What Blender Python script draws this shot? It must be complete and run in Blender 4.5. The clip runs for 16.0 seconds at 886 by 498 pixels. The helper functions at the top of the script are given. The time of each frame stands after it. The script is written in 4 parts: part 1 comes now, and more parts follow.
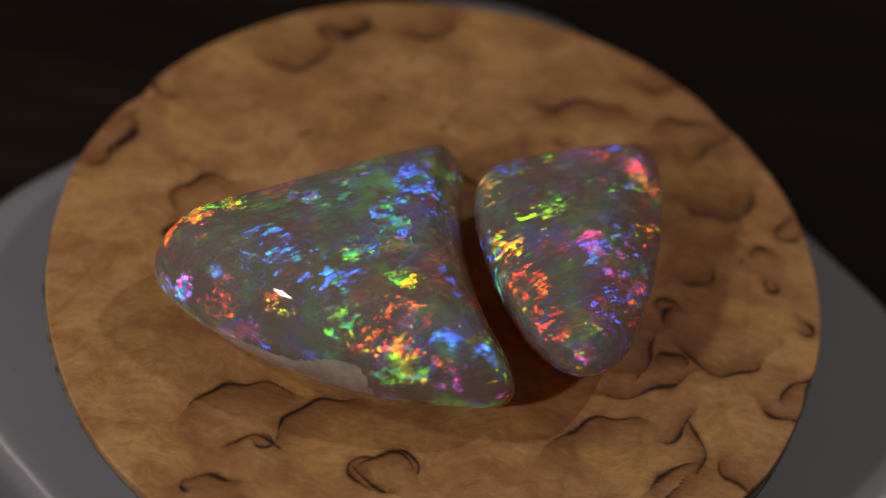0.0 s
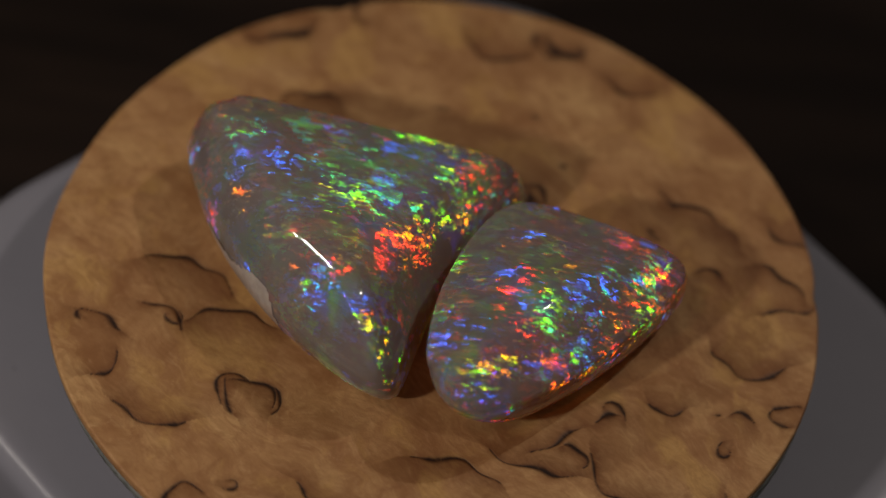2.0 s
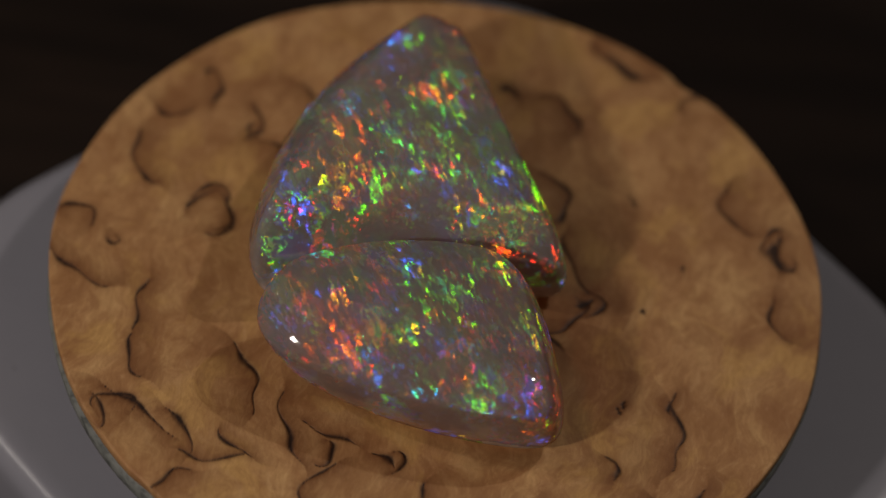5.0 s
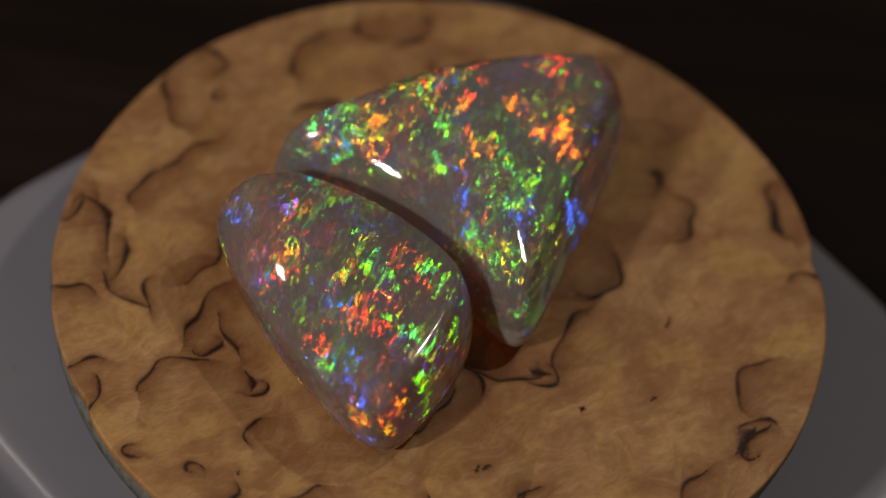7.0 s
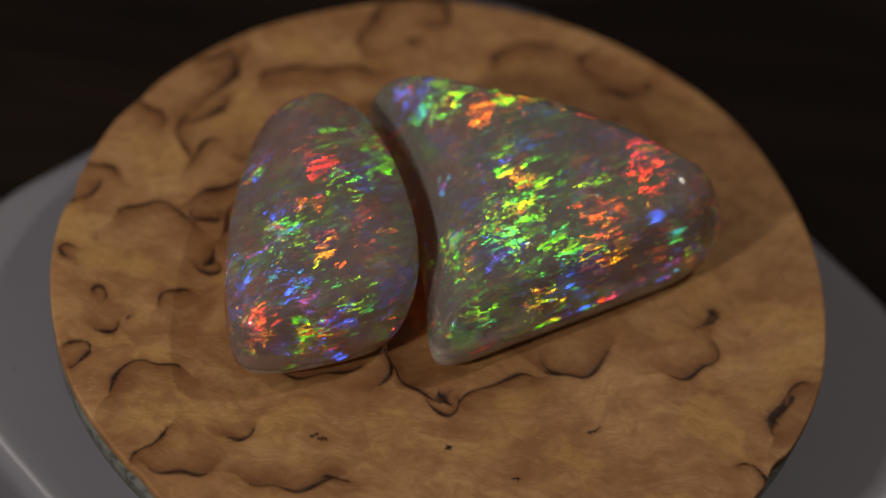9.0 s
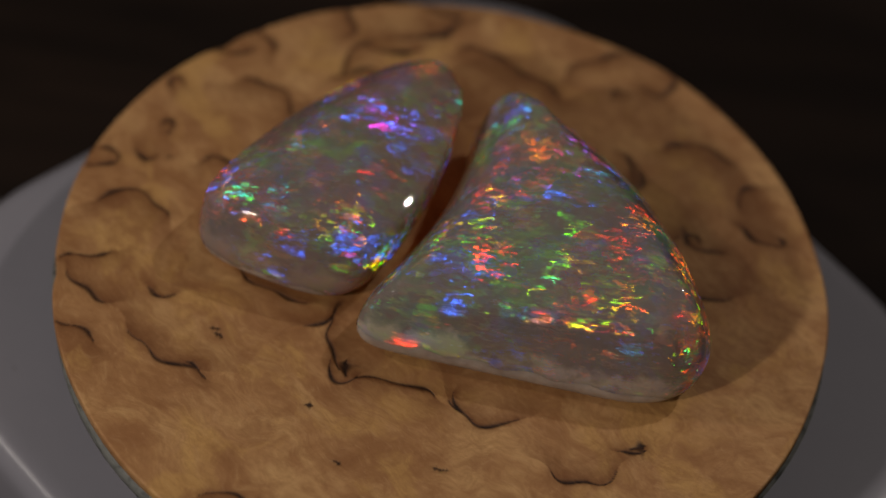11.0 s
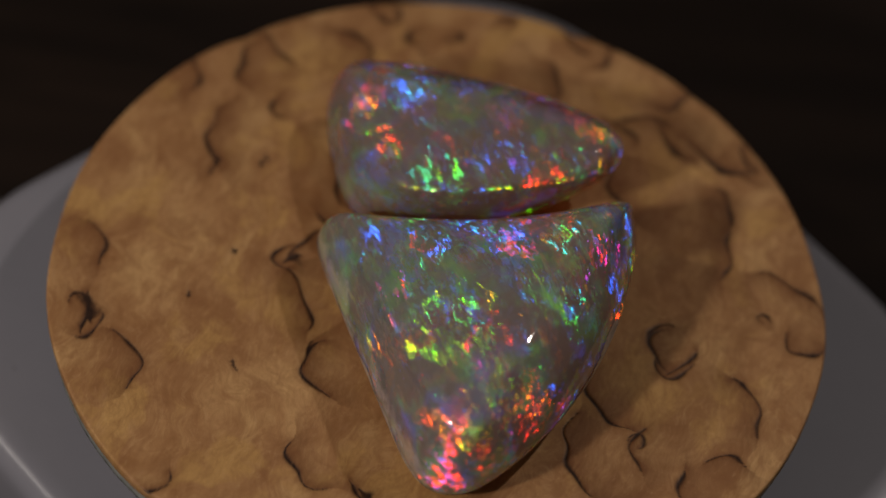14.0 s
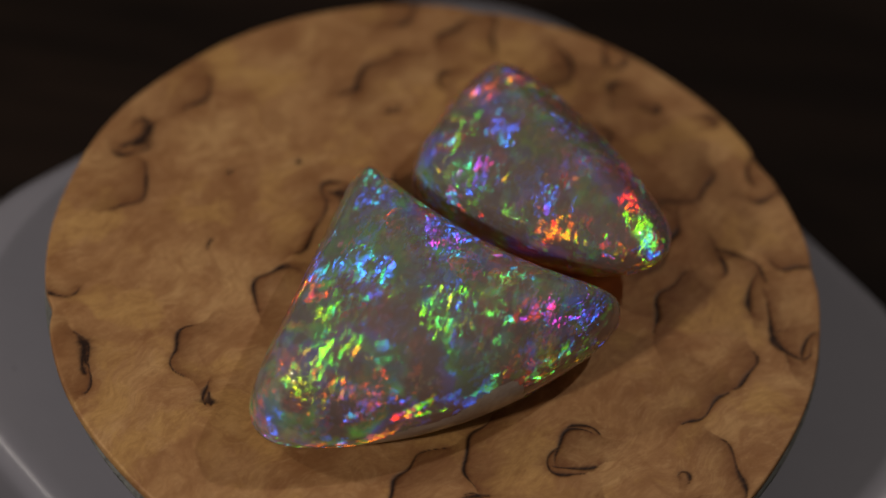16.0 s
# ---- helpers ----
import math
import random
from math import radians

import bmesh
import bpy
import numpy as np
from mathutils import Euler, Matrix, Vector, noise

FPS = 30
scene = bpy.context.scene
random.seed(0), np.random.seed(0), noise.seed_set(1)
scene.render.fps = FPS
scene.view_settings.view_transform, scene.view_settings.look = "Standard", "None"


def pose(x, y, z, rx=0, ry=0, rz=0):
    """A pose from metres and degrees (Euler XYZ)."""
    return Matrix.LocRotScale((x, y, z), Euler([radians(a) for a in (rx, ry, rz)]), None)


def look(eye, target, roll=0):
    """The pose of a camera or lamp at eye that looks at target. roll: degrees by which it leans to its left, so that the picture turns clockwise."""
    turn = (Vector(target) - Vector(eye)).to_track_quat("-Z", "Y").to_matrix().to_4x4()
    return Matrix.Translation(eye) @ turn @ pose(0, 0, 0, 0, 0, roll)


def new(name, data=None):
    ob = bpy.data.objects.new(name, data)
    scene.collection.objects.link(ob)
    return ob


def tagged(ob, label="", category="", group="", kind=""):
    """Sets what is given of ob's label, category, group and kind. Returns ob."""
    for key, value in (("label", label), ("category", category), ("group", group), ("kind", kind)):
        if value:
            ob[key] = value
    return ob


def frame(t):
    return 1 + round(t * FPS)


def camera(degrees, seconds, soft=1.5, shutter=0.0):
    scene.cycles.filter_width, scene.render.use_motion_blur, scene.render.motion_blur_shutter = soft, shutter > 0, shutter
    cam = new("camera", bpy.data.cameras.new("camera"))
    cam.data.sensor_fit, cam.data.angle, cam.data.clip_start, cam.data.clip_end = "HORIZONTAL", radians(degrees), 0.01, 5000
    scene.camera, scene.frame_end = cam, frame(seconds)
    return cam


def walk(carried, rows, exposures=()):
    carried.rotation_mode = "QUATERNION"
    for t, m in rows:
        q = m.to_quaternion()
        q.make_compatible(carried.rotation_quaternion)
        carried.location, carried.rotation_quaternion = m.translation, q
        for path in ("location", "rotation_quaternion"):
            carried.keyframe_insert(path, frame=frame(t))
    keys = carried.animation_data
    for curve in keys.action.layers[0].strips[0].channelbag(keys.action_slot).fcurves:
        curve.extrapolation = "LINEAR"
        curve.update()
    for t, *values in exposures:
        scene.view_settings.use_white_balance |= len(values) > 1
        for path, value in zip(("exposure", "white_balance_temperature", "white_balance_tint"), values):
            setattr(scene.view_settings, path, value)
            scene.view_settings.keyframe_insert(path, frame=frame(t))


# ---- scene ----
cam = camera(16.165, 16.0, soft=1.5)
cam.data.dof.use_dof, cam.data.dof.focus_distance, cam.data.dof.aperture_fstop = True, 0.216, 17.0

TOP = 0.027            # height of the wooden disc's face over the table
EYE, AIM, LEAN = (0.0, -0.14349, 0.2007), (0.0, 0.00299, TOP), 7.62
walk(cam, [(0.0, look(EYE, AIM, LEAN)), (16.0, look(EYE, AIM, LEAN))], exposures=[(0.0, 0.0), (16.0, 0.0)])


def lamp(name, place, watts, size, colour):
    data = bpy.data.lights.new(name, "AREA")
    data.shape, data.size, data.energy, data.color = "DISK", size, watts, colour
    ob = new(name, data)
    ob.matrix_world = look(place, (0, 0, TOP + 0.003))
    return ob


# three small desk lamps: a low one before the table at one side, one behind and higher, a weaker one on the other side
lamp("lamp_front", (-0.155, -0.17, TOP + 0.158), 0.245, 0.018, (1.0, 0.90, 0.83))
lamp("lamp_rear", (0.205, 0.135, TOP + 0.36), 0.285, 0.012, (1.0, 0.90, 0.83))
lamp("lamp_side", (-0.25, -0.002, TOP + 0.21), 0.12, 0.014, (1.0, 0.90, 0.83))

world = bpy.data.worlds.new("dim_room")
world.use_nodes = True
scene.world = world
world.node_tree.nodes["Background"].inputs[0].default_value = (0.70, 0.61, 0.53, 1)
world.node_tree.nodes["Background"].inputs[1].default_value = 0.072


# ---- materials ----
def material(name):
    m = bpy.data.materials.new(name)
    m.use_nodes = True
    t = m.node_tree
    b = t.nodes["Principled BSDF"]
    return m, t, b


def node(t, kind, **inputs):
    n = t.nodes.new(kind)
    for key, value in inputs.items():
        k = key.replace("_", " ")
        n.inputs[k].default_value = value
    return n


def ramp(t, stops, source, constant=False):
    n = t.nodes.new("ShaderNodeValToRGB")
    e = n.color_ramp.elements
    while len(e) < len(stops):
        e.new(0.5)
    for el, (pos, col) in zip(e, stops):
        el.position = pos
        el.color = col if len(col) == 4 else (*col, 1)
    if constant:
        n.color_ramp.interpolation = "CONSTANT"
    t.links.new(source, n.inputs[0])
    return n.outputs[0]


def arith(t, op, a, b=None, c=None, clamp=False):
    n = t.nodes.new("ShaderNodeMath")
    n.operation, n.use_clamp = op, clamp
    for i, v in enumerate((a, b, c)):
        if v is None:
            continue
        if isinstance(v, (int, float)):
            n.inputs[i].default_value = v
        else:
            t.links.new(v, n.inputs[i])
    return n.outputs[0]


def vec(t, op, a, b=None):
    n = t.nodes.new("ShaderNodeVectorMath")
    n.operation = op
    for i, v in enumerate((a, b)):
        if v is None:
            continue
        if isinstance(v, tuple):
            n.inputs[i].default_value = v
        elif isinstance(v, (int, float)):
            n.inputs["Scale"].default_value = v
        else:
            t.links.new(v, n.inputs[i])
    return n.outputs[0]


def blend(t, fac, a, b, mode="MIX"):
    n = t.nodes.new("ShaderNodeMix")
    n.data_type, n.blend_type = "RGBA", mode
    for i, v in ((0, fac), (6, a), (7, b)):
        if isinstance(v, (int, float)):
            n.inputs[i].default_value = v
        elif isinstance(v, tuple):
            n.inputs[i].default_value = (*v, 1)
        else:
            t.links.new(v, n.inputs[i])
    return n.outputs[2]


def noise_of(t, where, scale, detail=4.0, rough=0.55, distort=0.0, colour=False):
    n = node(t, "ShaderNodeTexNoise", Scale=scale, Detail=detail, Roughness=rough, Distortion=distort)
    t.links.new(where, n.inputs["Vector"])
    return n.outputs["Color" if colour else "Fac"]


def bump(t, height, strength, distance, target):
    n = node(t, "ShaderNodeBump", Strength=strength, Distance=distance)
    t.links.new(height, n.inputs["Height"])
    t.links.new(n.outputs[0], target)


def coords(t):
    return t.nodes.new("ShaderNodeTexCoord").outputs["Object"]


def burl_wood():
    m, t, b = material("curly_birch")
    at = coords(t)
    line = t.nodes.new("ShaderNodeAttribute")
    line.attribute_name = "grain_line"
    stain = t.nodes.new("ShaderNodeAttribute")
    stain.attribute_name = "grain_stain"
    broad = noise_of(t, at, 110, 5, 0.62, 1.5)
    mottle = noise_of(t, at, 300, 6, 0.66, 1.0)
    silk = noise_of(t, vec(t, "MULTIPLY", at, (1.0, 2.4, 1.0)), 800, 6, 0.72, 1.2)
    fine = noise_of(t, at, 5200, 3, 0.7)
    wander = vec(t, "ADD", at, vec(t, "SCALE", vec(t, "SUBTRACT", noise_of(t, at, 95, 3, 0.55, colour=True), (0.5, 0.5, 0.5)), 0.011))
    fibre = noise_of(t, vec(t, "MULTIPLY", wander, (0.16, 1.0, 1.0)), 2600, 4, 0.65)
    flow = noise_of(t, vec(t, "MULTIPLY", wander, (0.35, 1.0, 1.0)), 330, 4, 0.6)
    cream = noise_of(t, vec(t, "ADD", wander, (0.03, 0.05, 0.02)), 150, 4, 0.6)
    base = ramp(t, [(0.30, (0.30, 0.138, 0.050)), (0.44, (0.41, 0.208, 0.082)), (0.56, (0.49, 0.265, 0.110)), (0.70, (0.57, 0.330, 0.140))], broad)
    base = blend(t, ramp(t, [(0.36, (0.5, 0.5, 0.5)), (0.50, (0.0, 0.0, 0.0))], flow), base, (0.25, 0.102, 0.038))
    base = blend(t, ramp(t, [(0.52, (0, 0, 0)), (0.66, (0.75, 0.75, 0.75))], flow), base, (0.62, 0.37, 0.155))
    base = blend(t, ramp(t, [(0.52, (0, 0, 0)), (0.62, (0.7, 0.7, 0.7))], cream), base, (0.60, 0.35, 0.115))
    base = blend(t, ramp(t, [(0.36, (0.40, 0.40, 0.40)), (0.48, (0.0, 0.0, 0.0))], mottle), base, (0.26, 0.108, 0.042))
    base = blend(t, ramp(t, [(0.38, (0.32, 0.32, 0.32)), (0.54, (0, 0, 0))], fibre), base, (0.30, 0.138, 0.050))
    base = blend(t, ramp(t, [(0.56, (0, 0, 0)), (0.70, (0.28, 0.28, 0.28))], fibre), base, (0.66, 0.42, 0.20))
    base = blend(t, arith(t, "MULTIPLY", ramp(t, [(0.38, (0, 0, 0)), (0.62, (1, 1, 1))], silk), 0.22), base, (0.27, 0.122, 0.043))
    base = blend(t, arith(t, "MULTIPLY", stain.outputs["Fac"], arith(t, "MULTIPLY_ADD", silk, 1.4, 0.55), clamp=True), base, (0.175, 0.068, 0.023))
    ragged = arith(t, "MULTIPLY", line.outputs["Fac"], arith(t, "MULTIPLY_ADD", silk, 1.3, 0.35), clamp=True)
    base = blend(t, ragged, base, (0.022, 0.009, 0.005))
    t.links.new(base, b.inputs["Base Color"])
    t.links.new(arith(t, "MULTIPLY_ADD", silk, 0.25, 0.42), b.inputs["Roughness"])
    b.inputs["Specular IOR Level"].default_value = 0.3
    bump(t, arith(t, "SUBTRACT", arith(t, "MULTIPLY_ADD", fine, 0.5, silk), arith(t, "MULTIPLY", line.outputs["Fac"], 2.0)), 0.35, 0.00008, b.inputs["Normal"])
    return m


def glue():
    m, t, b = material("dark_glue_edge")
    at = coords(t)
    t.links.new(ramp(t, [(0.35, (0.05, 0.052, 0.047)), (0.5, (0.15, 0.155, 0.14)), (0.8, (0.21, 0.21, 0.19))], noise_of(t, at, 900, 5, 0.65)), b.inputs["Base Color"])
    b.inputs["Roughness"].default_value = 0.6
    bump(t, noise_of(t, at, 2500, 3), 0.5, 0.0001, b.inputs["Normal"])
    return m


def plastic():
    m, t, b = material("grey_satin_plastic")
    at = coords(t)
    dust = ramp(t, [(0.70, (0, 0, 0)), (0.80, (0.5, 0.5, 0.5))], noise_of(t, at, 520, 2, 0.5))
    tone = ramp(t, [(0.3, (0.235, 0.232, 0.262)), (0.7, (0.268, 0.262, 0.292))], noise_of(t, at, 60, 5, 0.6))
    t.links.new(blend(t, dust, tone, (0.16, 0.155, 0.16)), b.inputs["Base Color"])
    b.inputs["Roughness"].default_value = 0.32
    bump(t, noise_of(t, at, 3000, 2), 0.08, 0.00003, b.inputs["Normal"])
    return m


def dark_table():
    m, t, b = material("dark_stained_table")
    at = coords(t)
    grain = noise_of(t, vec(t, "MULTIPLY", at, (6.0, 60.0, 6.0)), 3.0, 6, 0.6, 0.6)
    t.links.new(ramp(t, [(0.3, (0.0065, 0.0036, 0.0023)), (0.7, (0.019, 0.0105, 0.0065))], grain), b.inputs["Base Color"])
    b.inputs["Roughness"].default_value = 0.7
    b.inputs["Specular IOR Level"].default_value = 0.15
    return m


def opal(seed, streak, angle, bar, clear_body, clear_foot):
    """Translucent grey body with layers of tilted, coloured, glossy platelets that flash as the stone turns."""
    m, t, b = material("opal")
    at = coords(t)
    shift = vec(t, "ADD", at, (0.1 * seed, 0.07 * seed, 0.03 * seed))
    stir = vec(t, "SUBTRACT", noise_of(t, shift, 420, 3, 0.6, colour=True), (0.5, 0.5, 0.5))

    def turned(amount):
        turn = t.nodes.new("ShaderNodeVectorRotate")
        turn.rotation_type = "Z_AXIS"
        turn.inputs["Angle"].default_value = radians(angle)
        t.links.new(vec(t, "ADD", shift, vec(t, "SCALE", stir, amount)), turn.inputs["Vector"])
        return turn.outputs[0]

    flow, calm = turned(0.0026), turned(0.0007)
    cloud = noise_of(t, shift, 260, 4, 0.6)
    body = ramp(t, [(0.3, (0.23, 0.205, 0.195)), (0.5, (0.245, 0.23, 0.215)), (0.62, (0.20, 0.222, 0.195)), (0.8, (0.255, 0.23, 0.23))], cloud)
    sep = t.nodes.new("ShaderNodeSeparateXYZ")
    t.links.new(at, sep.inputs[0])
    low = arith(t, "ADD", arith(t, "MULTIPLY", sep.outputs[2], -120.0), arith(t, "MULTIPLY", cloud, 1.3))
    potch = ramp(t, [(0.18, (0, 0, 0)), (0.36, (1, 1, 1))], low)
    t.links.new(blend(t, potch, body, (0.42, 0.36, 0.30)), b.inputs["Base Color"])
    b.inputs["Roughness"].default_value = 0.035
    b.inputs["IOR"].default_value = 1.45
    b.inputs["Coat Weight"].default_value = 0.8
    b.inputs["Coat Roughness"].default_value = 0.02
    b.inputs["Subsurface Weight"].default_value = 0.35
    b.inputs["Subsurface Radius"].default_value = (0.0025, 0.0018, 0.0012)
    b.inputs["Subsurface Scale"].default_value = 1.0
    bump(t, noise_of(t, shift, 900, 2), 0.05, 0.00004, b.inputs["Normal"])

    # the play of colour lies in a bar above plain potch
    rise = arith(t, "ADD", arith(t, "MULTIPLY", sep.outputs[2], 1000.0), arith(t, "MULTIPLY", noise_of(t, shift, 330, 3, 0.6), 3.0))
    fire = ramp(t, [(0.0, (0, 0, 0)), (1.0, (1, 1, 1))], arith(t, "MULTIPLY", arith(t, "SUBTRACT", rise, bar + 0.7), 0.7, clamp=True))

    def layer(palette, domain, offset, lean_most, streaks, stretch, rough, cover, strength, blend_hue=0.3, soft=False, tilt=(0.0, 0.0)):
        """One sheet of platelets: domains with one lean and hue each, broken up by fine streaks."""
        here, lines = vec(t, "ADD", flow, offset), vec(t, "ADD", calm, offset)
        big = node(t, "ShaderNodeTexVoronoi", Scale=domain, Randomness=1.0)
        t.links.new(vec(t, "MULTIPLY", here, (0.75, 1.0, 0.6)), big.inputs["Vector"])
        small = node(t, "ShaderNodeTexVoronoi", Scale=streaks, Randomness=1.0)
        t.links.new(vec(t, "MULTIPLY", lines, stretch), small.inputs["Vector"])
        zone = vec(t, "SUBTRACT", big.outputs["Color"], (0.5, 0.5, 0.5))
        if soft:
            zone = vec(t, "SCALE", vec(t, "SUBTRACT", noise_of(t, here, domain, 1.5, 0.5, colour=True), (0.5, 0.5, 0.5)), 2.4)
        cell = vec(t, "SUBTRACT", small.outputs["Color"], (0.5, 0.5, 0.5))
        fine = vec(t, "SUBTRACT", noise_of(t, here, 4800, 2, 0.6, colour=True), (0.5, 0.5, 0.5))
        lean = vec(t, "ADD", vec(t, "SCALE", zone, lean_most), vec(t, "ADD", vec(t, "SCALE", cell, 0.05 if soft else 0.40), vec(t, "SCALE", fine, 0.0 if soft else 0.65)))
        up = vec(t, "NORMALIZE", vec(t, "ADD", vec(t, "MULTIPLY", lean, (1.0, 1.0, 0.0)), (tilt[0], tilt[1], 1.0)))
        tr = t.nodes.new("ShaderNodeVectorTransform")
        tr.vector_type, tr.convert_from, tr.convert_to = "NORMAL", "OBJECT", "WORLD"
        t.links.new(up, tr.inputs[0])
        hues = t.nodes.new("ShaderNodeSeparateXYZ")
        t.links.new(vec(t, "ADD", vec(t, "SCALE", zone, 0.85), vec(t, "ADD", vec(t, "SCALE", cell, blend_hue), vec(t, "SCALE", fine, 0.2))), hues.inputs[0])
        hue = ramp(t, palette, arith(t, "ADD", hues.outputs[2], 0.5, clamp=True))
        wisps = noise_of(t, vec(t, "MULTIPLY", lines, stretch), streaks * 0.6, 4, 0.7)
        cloudy = noise_of(t, vec(t, "ADD", shift, offset), 260, 3, 0.6)
        held = arith(t, "ADD", arith(t, "MULTIPLY", wisps, 0.55), arith(t, "MULTIPLY", cloudy, 0.75))
        patch = ramp(t, [(0.70 - cover, (0, 0, 0)), (0.78 - cover, (strength, strength, strength))], held)
        g = t.nodes.new("ShaderNodeBsdfAnisotropic")
        g.inputs["Roughness"].default_value = rough
        t.links.new(blend(t, 1.0, blend(t, 1.0, hue, patch, "MULTIPLY"), fire, "MULTIPLY"), g.inputs["Color"])
        t.links.new(tr.outputs[0], g.inputs["Normal"])
        return g.outputs[0]

    red, orange, gold = (0.95, 0.022, 0.012), (1.0, 0.15, 0.0), (0.92, 0.46, 0.0)
    green, teal, blue, violet = (0.11, 0.85, 0.0), (0.01, 0.50, 0.27), (0.025, 0.13, 1.0), (0.19, 0.04, 0.65)
    warm = [(0.0, red), (0.12, orange), (0.24, orange), (0.36, gold), (0.46, green), (0.74, green), (0.86, gold), (0.94, orange), (1.0, red)]
    cool = [(0.0, violet), (0.1, blue), (0.42, blue), (0.52, teal), (0.6, green), (0.72, blue), (0.84, red), (1.0, orange)]
    haze = [(0.0, blue), (0.25, teal), (0.4, green), (0.5, teal), (0.6, blue), (0.8, violet), (0.9, red), (1.0, gold)]
    rainbow = [(0.0, red), (0.11, (1.0, 0.05, 0.01)), (0.2, orange), (0.3, gold), (0.36, (0.36, 0.70, 0.0)), (0.46, green), (0.58, teal), (0.70, blue), (0.80, blue), (0.90, violet), (1.0, (0.7, 0.015, 0.25))]

    def domain(number, streaks, stretch, rough, strength, spread):
        """One sheet of grown domains: each leans and colours as its place in the stone says, broken up into fine platelets."""
        offset = (0.011 * number, 0.017 * number, 0.005 * number)
        here, lines = vec(t, "ADD", flow, offset), vec(t, "ADD", calm, offset)
        lean_of, gain_of = t.nodes.new("ShaderNodeAttribute"), t.nodes.new("ShaderNodeAttribute")
        lean_of.attribute_name, gain_of.attribute_name = "fire_lean_%d" % number, "fire_gain_%d" % number
        small = node(t, "ShaderNodeTexVoronoi", Scale=streaks * 0.8, Randomness=1.0)
        t.links.new(vec(t, "MULTIPLY", lines, stretch), small.inputs["Vector"])
        cell = vec(t, "SUBTRACT", small.outputs["Color"], (0.5, 0.5, 0.5))
        fine = vec(t, "SUBTRACT", noise_of(t, here, 5200, 2, 0.6, colour=True), (0.5, 0.5, 0.5))
        wave = vec(t, "SUBTRACT", noise_of(t, here, 520, 2, 0.5, colour=True), (0.5, 0.5, 0.5))
        stirred = vec(t, "ADD", vec(t, "SCALE", wave, 0.26), vec(t, "ADD", vec(t, "SCALE", cell, 0.22), vec(t, "SCALE", fine, 0.30)))
        lean = vec(t, "ADD", lean_of.outputs["Vector"], stirred)
        up = vec(t, "NORMALIZE", vec(t, "ADD", vec(t, "MULTIPLY", lean, (1.0, 1.0, 0.0)), (0.0, 0.0, 1.0)))
        tr = t.nodes.new("ShaderNodeVectorTransform")
        tr.vector_type, tr.convert_from, tr.convert_to = "NORMAL", "OBJECT", "WORLD"
        t.links.new(up, tr.inputs[0])
        tint = t.nodes.new("ShaderNodeSeparateXYZ")
        t.links.new(vec(t, "ADD", lean_of.outputs["Vector"], vec(t, "ADD", vec(t, "SCALE", wave, spread), vec(t, "SCALE", cell, spread * 0.45))), tint.inputs[0])
        hue = ramp(t, rainbow, arith(t, "ADD", tint.outputs[2], 0.0, clamp=True))
        ragged = noise_of(t, vec(t, "MULTIPLY", here, (0.55, 1.0, 1.0)), 560, 4, 0.7)
        gain = arith(t, "MULTIPLY", gain_of.outputs["Fac"], arith(t, "MULTIPLY_ADD", ragged, 3.8, -1.2, clamp=True))
        wisps = noise_of(t, vec(t, "MULTIPLY", lines, stretch), streaks, 4, 0.72, 0.6)
        held = arith(t, "MULTIPLY_ADD", gain, 0.31, wisps)
        shown = ramp(t, [(0.735, (0, 0, 0)), (0.80, (strength, strength, strength))], held)
        inside = ramp(t, [(0.03, (0, 0, 0)), (0.25, (1, 1, 1))], gain)
        g = t.nodes.new("ShaderNodeBsdfAnisotropic")
        g.inputs["Roughness"].default_value = rough
        t.links.new(blend(t, 1.0, blend(t, 1.0, hue, shown, "MULTIPLY"), blend(t, 1.0, inside, fire, "MULTIPLY"), "MULTIPLY"), g.inputs["Color"])
        t.links.new(tr.outputs[0], g.inputs["Normal"])
        return g.outputs[0]

    layers = [
        layer(haze, 210, (0.0, 0.0, 0.0), 1.5, 500, (0.8, 1.0, 1.0), 0.50, 0.10, 0.15, 0.05, True, (-0.3, -0.1)),
        layer(warm, 310, (0.013, 0.004, 0.009), 1.4, 3200, (streak, 1.0, 1.0), 0.27, 0.0, 0.8, tilt=(0.46, 0.20)),
        layer(cool, 380, (0.037, 0.011, 0.021), 1.5, 2400, (0.35, 1.0, 1.0), 0.32, 0.015, 0.95, 0.15, tilt=(-0.34, -0.14)),
        domain(0, 3300, (streak, 1.0, 1.0), 0.26, 0.70, 0.42),
        domain(1, 2500, (0.40, 1.0, 1.0), 0.26, 0.70, 0.42),
        domain(2, 3800, (0.20, 1.0, 1.0), 0.26, 0.70, 0.42),
        domain(4, 3500, (0.22, 1.0, 1.0), 0.26, 0.70, 0.42),
        domain(3, 2900, (0.30, 1.0, 1.0), 0.26, 0.70, 0.42),
    ]
    total = b.outputs[0]
    for g in layers:
        add = t.nodes.new("ShaderNodeAddShader")
        t.links.new(total, add.inputs[0])
        t.links.new(g, add.inputs[1])
        total = add.outputs[0]
    clear = t.nodes.new("ShaderNodeBsdfTransparent")
    clear.inputs[0].default_value = (1.0, 0.52, 0.18, 1)
    mix = t.nodes.new("ShaderNodeMixShader")
    t.links.new(arith(t, "MULTIPLY_ADD", potch, clear_foot - clear_body, clear_body), mix.inputs[0])
    t.links.new(total, mix.inputs[1])
    t.links.new(clear.outputs[0], mix.inputs[2])
    t.links.new(mix.outputs[0], t.nodes["Material Output"].inputs["Surface"])
    return m


